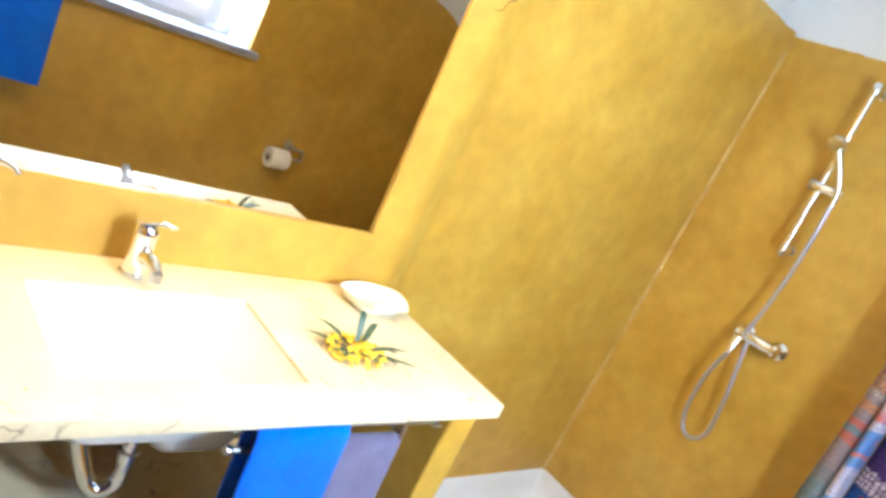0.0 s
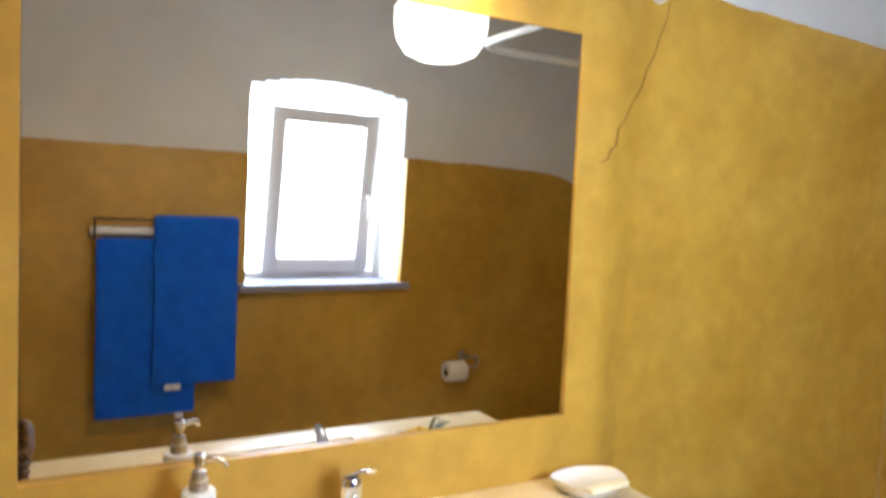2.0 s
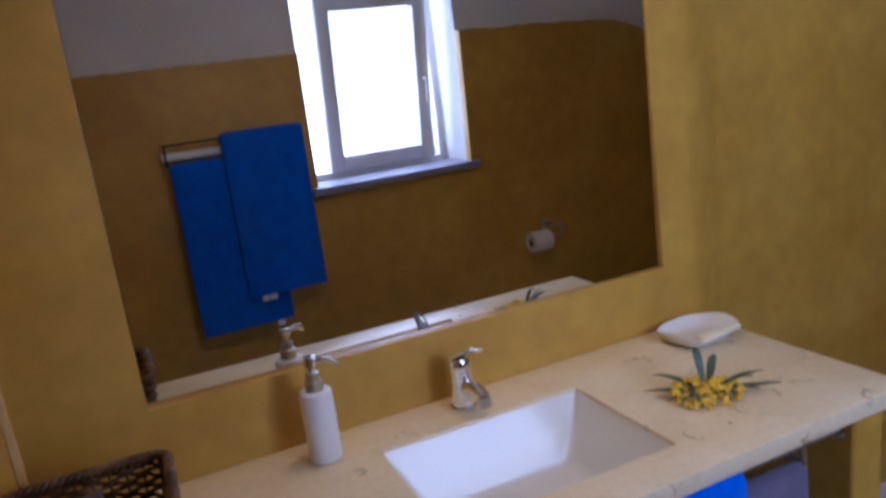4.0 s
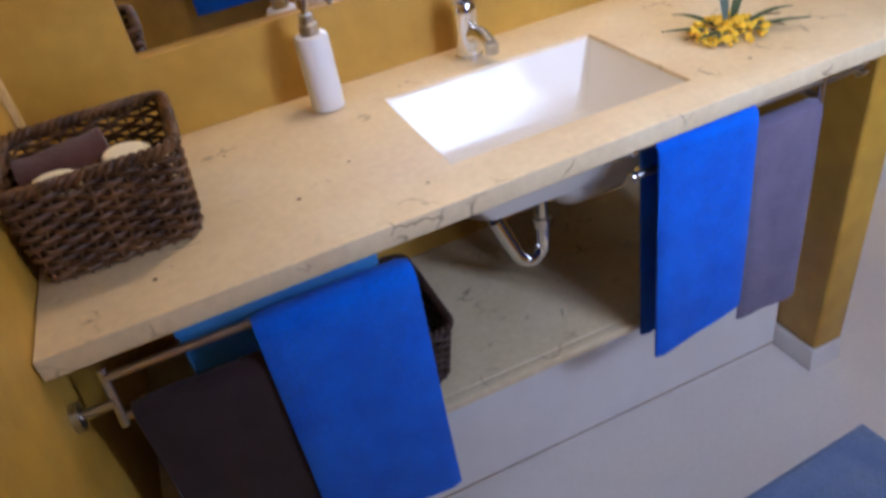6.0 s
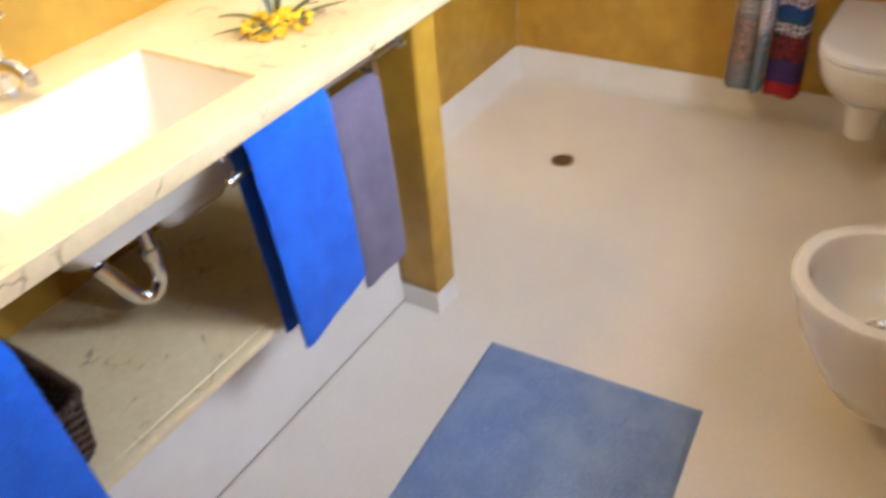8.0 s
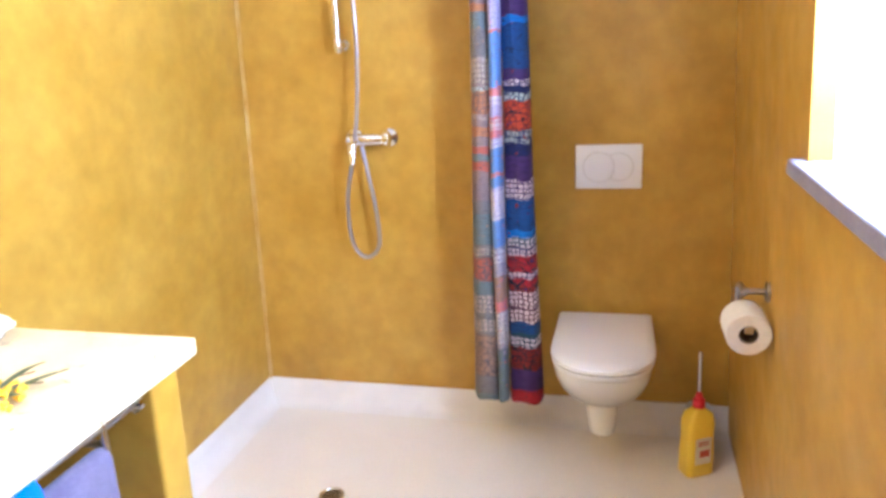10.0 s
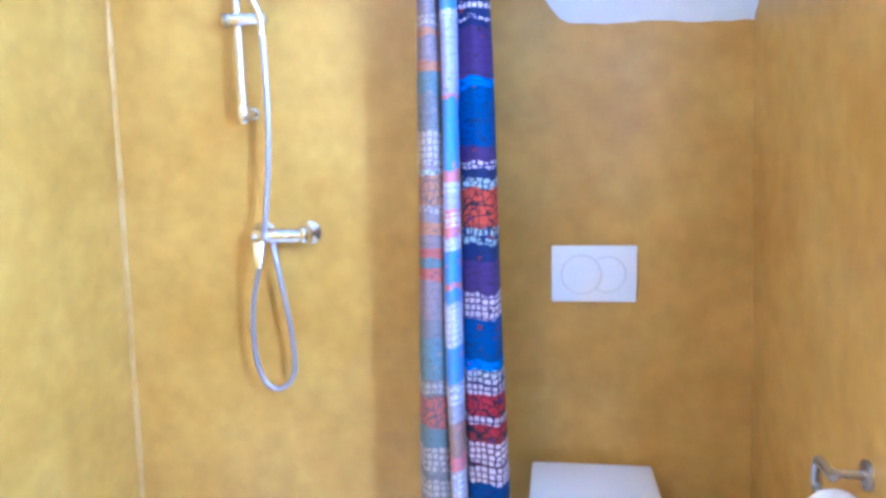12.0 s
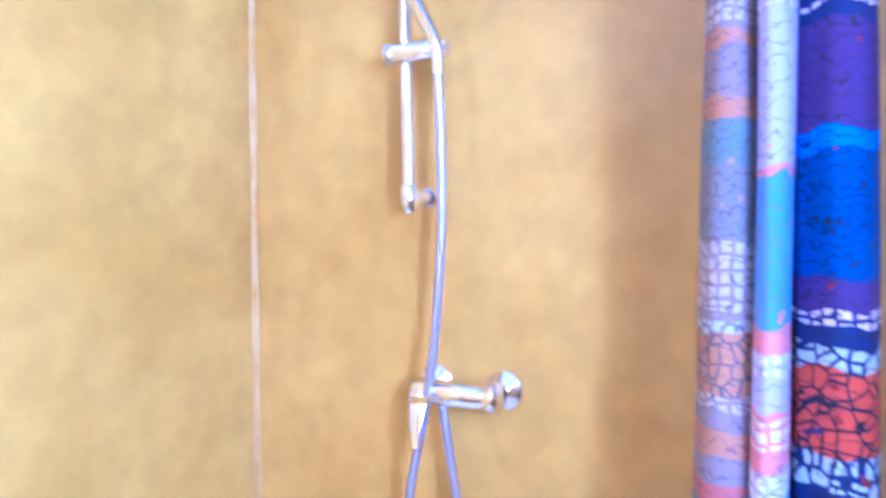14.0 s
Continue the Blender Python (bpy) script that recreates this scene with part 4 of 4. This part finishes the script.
# ---- shower ----
t = thing("shower_drain", "round metal floor drain in the shower", "drain", (0.772, -0.425, 0.0))
part("ring", lathe([(0.042, 0.0004), (0.042, 0.003), (0.036, 0.0035), (0.034, 0.001), (0.002, 0.001)], sides=28), STEEL, t)
for k in range(-2, 3):
    h = math.sqrt(0.034 ** 2 - (k * 0.012) ** 2)
    part("slot", box(k * 0.012 - 0.003, k * 0.012 + 0.003, -h * 0.85, h * 0.85, 0.0012, 0.0022), DRAIN_DARK, t)

t = thing("shower_set", "chrome shower mixer with riser rail, hand shower and hose", "shower", (EAST, -0.44, 1.072))
part("mixer_body", move(lathe([(0.008, -0.075), (0.019, -0.072), (0.0215, -0.06), (0.0215, 0.045), (0.018, 0.058), (0.018, 0.07), (0.004, 0.072)], sides=20), pose(-0.06, -0.005, 0, 90, 0, 0)), CHROME, t)
for y in (0.055, -0.075):
    part("wall_flange", move(lathe([(0.033, 0), (0.032, 0.006), (0.022, 0.014), (0.014, 0.02), (0.014, 0.05)], sides=22), pose(0.002, y + 0.005, 0, 0, -90, 0)), CHROME, t)
part("temperature_knob", move(lathe([(0.019, 0), (0.029, 0.004), (0.031, 0.012), (0.030, 0.024), (0.022, 0.03), (0.002, 0.031)], sides=24), pose(-0.06, -0.066, 0.002, 90, 0, 0) @ Matrix.Scale(0.85, 4)), CHROME, t)
lev = [(-0.078, 0.042, 0.008), (-0.098, 0.04, -0.01), (-0.112, 0.037, -0.04), (-0.118, 0.034, -0.078)]
part("lever", loft([[(x, y + w * math.cos(a), z + 0.007 * math.sin(a)) if i < 1 else (x + 0.006 * math.sin(a), y + w * math.cos(a), z) for a in [2 * math.pi * k / 12 for k in range(12)]] for i, ((x, y, z), w) in enumerate(zip(lev, (0.022, 0.019, 0.013, 0.0085)))]), CHROME, t)
BY, RAIL_Y, B0, B1 = 0.06, 0.071, 0.322, 0.905
rr = part("riser_rail", tube([(-0.062, RAIL_Y, B0 - 0.02), (-0.062, RAIL_Y, B1 + 0.02)], 0.0105, 16), CHROME, t)
for z in (B0, B1):
    part("rail_foot", move(lathe([(0.021, 0), (0.019, 0.008), (0.0125, 0.014), (0.0125, 0.06)], sides=18), pose(0.002, RAIL_Y, z, 0, -90, 0)), CHROME, t)
    part("rail_cap", lathe([(0.0115, -0.024), (0.0155, -0.018), (0.0155, 0.018), (0.0115, 0.024)], (-0.062, RAIL_Y, z), 16), CHROME, rr)
sl = part("slider", move(lathe([(0.012, -0.05), (0.0165, -0.046), (0.0165, 0.042), (0.012, 0.05)], sides=16), pose(-0.072, BY - 0.022, 0.557, 90, 0, 0)), CHROME, t)
part("slider_knob", move(lathe([(0.014, 0), (0.0175, 0.004), (0.0175, 0.016), (0.012, 0.02), (0.002, 0.02)], sides=16), pose(-0.072, BY + 0.024, 0.557, -90, 0, 0)), STEEL, sl)
hs = part("hand_shower", tube(smooth_path([(-0.085, BY - 0.062, 0.515), (-0.087, BY - 0.06, 0.56), (-0.095, BY - 0.045, 0.60), (-0.108, BY - 0.022, 0.65), (-0.12, BY - 0.004, 0.685)], 5), [0.009 + 0.0003 * i for i in range(21)], 14), CHROME, t)
part("spray_head", move(lathe([(0.012, -0.022), (0.026, -0.015), (0.034, -0.004), (0.034, 0.006), (0.029, 0.010), (0.002, 0.010)], sides=26), pose(-0.128, BY + 0.004, 0.70, 0, 218, 0)), CHROME, hs)
hose = smooth_path([(-0.085, BY - 0.062, 0.52), (-0.085, BY - 0.064, 0.42), (-0.078, BY - 0.058, 0.26), (-0.078, BY - 0.04, 0.08), (-0.082, BY - 0.018, -0.05), (-0.075, BY + 0.018, -0.2), (-0.062, BY + 0.024, -0.34),
                    (-0.055, BY + 0.002, -0.415), (-0.055, BY - 0.04, -0.43), (-0.058, BY - 0.082, -0.38), (-0.062, BY - 0.08, -0.25), (-0.062, BY - 0.06, -0.12), (-0.06, BY - 0.044, -0.024)], 14)
part("hose", tube(hose, [0.0072 + 0.0007 * (i % 2) for i in range(len(hose))], 10), HOSE, t, "ribbed grey metal hose")

# curtain rail round the shower corner, and the drawn curtain
RX, RY, RZ = 0.165, -0.95, 2.115
t = thing("curtain_rail", "white corner curtain rail over the shower", "curtain rail", (RX, RY, RZ))
part("rail", tube(smooth_path([(0, SHOWER_N - 0.066 - RY, 0), (0, 0.55, 0), (0.0, 0.15, 0), (0.04, 0.04, 0), (0.15, 0.0, 0), (0.6, 0, 0), (EAST - RX, 0, 0)], 8), 0.0125, 12), PLASTIC, t)
part("wall_cup", move(lathe([(0.034, 0), (0.032, 0.01), (0.018, 0.05), (0.0135, 0.06)], sides=20), pose(0, SHOWER_N - 0.064 - RY, 0, 90, 0, 0)), PLASTIC, t)
part("wall_cup", move(lathe([(0.034, 0), (0.032, 0.01), (0.018, 0.05), (0.0135, 0.06)], sides=20), pose(EAST - RX, 0, 0, 0, -90, 0)), PLASTIC, t)
part("ceiling_rod", tube([(0.03, 0.03, 0), (0.03, 0.03, TOP - RZ)], 0.007, 10), PLASTIC, t)


def drape(points, z0, z1, spread, uv_at, seed, pivot, nz=44, thick=0.0016):
    """A hanging cloth whose plan is a wavy line; it spreads from y = pivot towards the hem."""
    line = smooth_path([(x, y, 0) for x, y in points], 7)
    run = [0.0]
    for a, b in zip(line, line[1:]):
        run.append(run[-1] + (b - a).length)
    bm = bmesh.new()
    uv = bm.loops.layers.uv.new("UVMap")
    where = {}
    layers = []
    for s in (0, 1):
        rows = []
        for k in range(nz + 1):
            z = z0 + (z1 - z0) * k / nz
            f = spread[0] + (spread[1] - spread[0]) * (k / nz)
            row = []
            for i, p in enumerate(line):
                d = (line[min(i + 1, len(line) - 1)] - line[max(i - 1, 0)]).normalized()
                q = Vector((p.x, pivot + (p.y - pivot) * f, 0))
                q += Vector((-d.y, d.x, 0)) * thick * s
                q += 0.006 * Vector((noise.noise(Vector((z * 2.1, i * 0.06, seed))), noise.noise(Vector((z * 1.7, i * 0.05, seed + 5))), 0))
                v = bm.verts.new((q.x, q.y, z + 0.004 * math.sin(i * 0.4) * (1 - k / nz)))
                where[v] = (uv_at + run[i], 1.367 + (z - 1.367) / 0.935)
                row.append(v)
            rows.append(row)
        layers.append(rows)
    for rows in layers:
        for a, b in zip(rows, rows[1:]):
            for i in range(len(line) - 1):
                bm.faces.new((a[i], a[i + 1], b[i + 1], b[i]))
    A, B = layers
    for k in range(nz):
        for i in (0, len(line) - 1):
            bm.faces.new((A[k][i], A[k + 1][i], B[k + 1][i], B[k][i]))
    for i in range(len(line) - 1):
        bm.faces.new((A[0][i], A[0][i + 1], B[0][i + 1], B[0][i]))
    for f in bm.faces:
        for lp in f.loops:
            lp[uv].uv = where[lp.vert]
    return bm


CXB = 1.135
t = thing("shower_curtain", "patterned cotton shower curtain drawn together beside the wall", "curtain", (0, 0, 0))
part("back_fold", drape([(CXB + 0.085, -0.834), (CXB + 0.02, -0.845), (CXB - 0.025, -0.866), (CXB - 0.035, -0.897), (CXB - 0.008, -0.920), (CXB + 0.05, -0.927)], 0.203, RZ - 0.02, (1.22, 0.55), 0.0, 2, -0.913), FADED, t, "faded reverse side of the print")
part("hem", drape([(CXB + 0.03, -0.913), (CXB - 0.03, -0.920), (CXB - 0.058, -0.934), (CXB - 0.05, -0.951), (CXB + 0.0, -0.955)], 0.21, RZ - 0.02, (1.0, 0.95), 1.0, 4, -0.934), HEM, t, "pale folded hem")
part("front_fold", drape([(CXB + 0.06, -0.950), (CXB + 0.005, -0.960), (CXB - 0.01, -0.978), (CXB - 0.03, -1.007), (CXB - 0.02, -1.035), (CXB + 0.02, -1.048), (CXB + 0.085, -1.044)], 0.195, RZ - 0.02, (1.18, 0.62), 2.0, 6, -0.955), PRINT, t, "dark navy, red and purple print")
for k, y in enumerate((-0.035, -0.012, 0.012, 0.035)):
    bm = bmesh.new()
    ring = [(CXB - 0.02 + 0.05 * k * 0.5, RY + 0.021 * math.cos(a), RZ - 0.004 + 0.024 * math.sin(a)) for a in [2 * math.pi * j / 16 for j in range(17)]]
    part("curtain_ring", tube(ring, 0.0025, 6, cap=False), PLASTIC, t)

# ---- toilet corner ----
def d_ring(front, half, z, back=0.0, n=32, square=2.3):
    """A D outline in plan: flat at the wall (x = back), round at x = -front."""
    out = []
    for k in range(n + 1):
        a = -math.pi / 2 + math.pi * k / n
        c, s = math.cos(a), math.sin(a)
        r = (abs(c) ** square + abs(s) ** square) ** (-1 / square)
        out.append((-(front - half * 1.1) - r * c * half * 1.1, r * s * half, z))
    return out + [(back, half * 0.98, z), (back, -half * 0.98, z)]


TY = -1.268
t = thing("toilet", "white wall-hung ceramic toilet with closed lid", "toilet", (EAST, TY, 0.43))
part("bowl", loft([d_ring(0.30, 0.07, -0.20), d_ring(0.33, 0.09, -0.193), d_ring(0.375, 0.12, -0.16), d_ring(0.43, 0.138, -0.115), d_ring(0.475, 0.15, -0.065), d_ring(0.49, 0.153, -0.028), d_ring(0.488, 0.152, -0.022)]), CERAMIC, t)
part("outlet_cover", loft([[(-0.285 + x * 0.9, y, z) for x, y in [(0.052 * math.cos(a) * k, 0.05 * math.sin(a) * k) for a in [2 * math.pi * j / 20 for j in range(20)]]] for z, k in ((-0.303, 0.68), (-0.298, 0.8), (-0.275, 0.86), (-0.17, 1.15))]), CERAMIC, t)
part("seat", loft([d_ring(0.492, 0.154, -0.020, -0.045), d_ring(0.497, 0.157, -0.016, -0.04), d_ring(0.497, 0.157, -0.006, -0.04), d_ring(0.492, 0.154, -0.003, -0.045)]), PLASTIC, t, "white plastic seat ring")
lid = part("lid", loft([d_ring(0.496, 0.156, 0.000, -0.05), d_ring(0.502, 0.160, 0.004, -0.04), d_ring(0.502, 0.160, 0.014, -0.04), d_ring(0.494, 0.153, 0.021, -0.045), d_ring(0.46, 0.13, 0.025, -0.06)]), PLASTIC, t, "closed white plastic lid")
for y in (-0.08, 0.08):
    part("hinge", move(lathe([(0.012, -0.03), (0.014, -0.026), (0.014, 0.026), (0.012, 0.03)], sides=14), pose(-0.032, y, 0.0, 90, 0, 0)), CHROME, lid)

t = thing("flush_plate", "white plastic dual flush plate with two round buttons", "flush plate", (EAST, -1.272, 0.96))
part("plate", box(-0.011, 0.003, -0.109, 0.109, -0.074, 0.074, 0.004, 2), PLASTIC, t)
for y, r in ((0.032, 0.05), (-0.034, 0.046)):
    but = part("button", move(lathe([(r, -0.0045), (r, 0.001), (r - 0.003, 0.0025), (r * 0.6, 0.0036), (0.002, 0.004)], sides=32), pose(-0.0108 - (0.0052 if y > 0 else 0), y, 0.0, 0, -90, 0)), PLASTIC, t)
    part("button_gap", tube([(-0.0112 - (0.0052 if y > 0 else 0), y + (r + 0.0008) * math.cos(2 * math.pi * k / 36), (r + 0.0008) * math.sin(2 * math.pi * k / 36)) for k in range(37)], 0.0011, 5, cap=False), STEEL, but)

HY = SOUTH + S_LEAN * 0.8 + swell(0.62)
t = thing("toilet_roll_holder", "steel toilet roll holder on the wall", "roll holder", (0.622, HY, 0.792))
part("wall_flange", move(lathe([(0.024, 0), (0.024, 0.008), (0.014, 0.012)], sides=22), pose(0, -0.002, 0, -90, 0, 0)), STEEL, t)
part("arm", tube([(0, 0.008, 0), (0, 0.056, 0.002)], 0.0075, 12), STEEL, t)
part("hook", tube(smooth_path([(-0.014, 0.056, 0.0), (0.0, 0.057, 0.001), (0.035, 0.058, 0.002), (0.052, 0.058, -0.004), (0.055, 0.058, -0.025), (0.053, 0.058, -0.044), (0.04, 0.058, -0.05)], 6), 0.008, 10), STEEL, t)
part("spindle", tube([(0.045, 0.058, -0.05), (-0.118, 0.058, -0.05)], 0.0065, 12), STEEL, t)
part("spindle_tip", box(-0.124, -0.116, 0.048, 0.068, -0.06, -0.04, 0.002, 1), STEEL, t)
t = thing("toilet_roll", "white toilet paper roll on the steel holder", "toilet roll", (0.552, HY + 0.058, 0.730))
n = 40
ring = lambda r, x: [(x, r * math.cos(2 * math.pi * k / n), r * math.sin(2 * math.pi * k / n)) for k in range(n)]
part("paper", loft([ring(0.021, -0.05), ring(0.047, -0.05), ring(0.049, -0.047), ring(0.049, 0.047), ring(0.047, 0.05), ring(0.021, 0.05)], cap0=False, cap1=False), PAPER, t)
part("core", loft([ring(0.0205, -0.0495), ring(0.0205, 0.0495), ring(0.019, 0.0495), ring(0.019, -0.0495), ring(0.0205, -0.0495)], cap0=False, cap1=False), CARD, t, "brown card core")

BX = 0.068
t = thing("bidet", "white wall-hung ceramic bidet with an oval bowl", "bidet", (BX, SOUTH + 0.010, 0.40))
t.rotation_euler = (0, 0, radians(-90))


def oval(front, half, z, back):
    return [(x, y, z) for x, y, _ in d_ring(front, half, 0, back)]


L, H = 0.425, 0.172
outer = [oval(0.27, 0.085, -0.285, 0), oval(0.30, 0.11, -0.27, 0), oval(0.35, 0.135, -0.20, 0), oval(0.395, 0.158, -0.11, 0), oval(0.42, 0.17, -0.03, 0), oval(L, H, -0.008, 0), oval(L - 0.004, H - 0.004, 0.0, -0.002)]
inner = []
for z, k in ((0.0, 1.0), (-0.006, 0.97), (-0.03, 0.93), (-0.075, 0.84), (-0.105, 0.66), (-0.118, 0.40), (-0.121, 0.12)):
    row = []
    for x, y, _ in outer[-1]:
        a = math.atan2(y / 0.143, (x + 0.248) / 0.152)
        row.append((-0.248 + 0.152 * k * math.cos(a), 0.143 * k * math.sin(a), z))
    inner.append(row)
part("bowl", loft(outer + inner), CERAMIC, t)
part("drain", lathe([(0.022, 0), (0.022, 0.003), (0.016, 0.004), (0.012, 0.001), (0.001, 0.001)], (-0.25, 0, -0.1205), 20), CHROME, t, "chrome drain")
part("overflow", move(lathe([(0.013, 0), (0.012, 0.003), (0.007, 0.003), (0.006, 0.001), (0.001, 0.001)], sides=16), pose(-0.12, 0, -0.045, 0, -70, 0)), CHROME, t)
make_basin_tap("bidet_tap", (BX - 0.012, SOUTH + 0.074, 0.40), 168, "chrome single-lever mixer tap on the bidet", reach=0.8, scale=0.95)

t = thing("cleaner_bottle", "yellow plastic cleaner bottle with red cap on the floor", "bottle", (1.098, -1.567, 0.0))
t.scale = (1.12, 1.12, 0.96)
t.rotation_euler = (0, 0, radians(30))
part("body", loft([rounded_rect(0, 0, 0.032 * a, 0.045 * b, 0.018 * min(a, b), z, 5) for z, a, b in ((0, 0.9, 0.92), (0.006, 1, 1), (0.08, 1, 1), (0.13, 0.96, 0.94), (0.19, 0.98, 0.95), (0.222, 0.85, 0.8), (0.238, 0.5, 0.42), (0.246, 0.42, 0.33))]), YELLOW_PLASTIC, t)
part("cap", lathe([(0.017, 0.244), (0.018, 0.247), (0.017, 0.27), (0.011, 0.274), (0.009, 0.292), (0.002, 0.294)], sides=18), RED_PLASTIC, t, "red screw cap")
part("label", box(-0.0328, -0.0318, -0.026, 0.026, 0.05, 0.145, 0.0004, 1), LABEL_WHITE, t, "pale printed label")
part("label", box(-0.0334, -0.0324, -0.02, 0.012, 0.075, 0.10, 0.0003, 1), LABEL_RED, t, "red printed panel")
for z in (0.118, 0.128):
    part("label", box(-0.0334, -0.0324, -0.016, 0.018, z, z + 0.005, 0.0003, 1), LABEL_RED, t, "printed bar")
t = thing("toilet_brush", "white toilet brush with a thin handle in its holder", "toilet brush", (1.235, -1.585, 0.0))
part("holder", lathe([(0.040, 0), (0.045, 0.004), (0.048, 0.15), (0.044, 0.16), (0.042, 0.15), (0.038, 0.01), (0.001, 0.008)], sides=28), PLASTIC, t)
part("handle", tube([(0, 0, 0.02), (0.004, 0.002, 0.2), (0.010, 0.004, 0.355)], [0.006, 0.0045, 0.005], 10), PLASTIC, t)
part("brush_head", lathe([(0.001, 0.02), (0.03, 0.025), (0.032, 0.09), (0.008, 0.1)], sides=18), PAPER, t)

# ---- bath mat ----
MAX0, MAX1, MAY0, MAY1 = -0.835, -0.075, -1.199, -0.665
t = thing("bath_mat", "washed blue cotton bath mat lying flat on the floor", "bath mat", ((MAX0 + MAX1) / 2, (MAY0 + MAY1) / 2, 0.0))
t.rotation_euler = (0, 0, radians(3.8))
hx, hy = (MAX1 - MAX0) / 2, (MAY1 - MAY0) / 2
bm = bmesh.new()
nx, ny = 56, 42
rows = []
for j in range(ny + 1):
    row = []
    for i in range(nx + 1):
        u, v = i / nx * 2 - 1, j / ny * 2 - 1
        e = min(hx * (1 - abs(u)), hy * (1 - abs(v)))
        z = 0.011 * min(1, (e / 0.012)) ** 0.5 + 0.0014 * noise.noise(Vector((u * 4, v * 3, 1)))
        for band in (0.045, 0.075):
            z -= 0.0035 * math.exp(-((e - band) / 0.005) ** 2)
        row.append(bm.verts.new((u * hx, v * hy, max(z, 0.0005))))
    rows.append(row)
for a, b in zip(rows, rows[1:]):
    for i in range(nx):
        bm.faces.new((a[i], a[i + 1], b[i + 1], b[i]))
rim = bmesh.ops.extrude_edge_only(bm, edges=[e for e in bm.edges if e.is_boundary])["geom"]
for v in rim:
    if isinstance(v, bmesh.types.BMVert):
        v.co.z = 0.0002
part("mat_cloth", bm, MAT_BLUE, t)
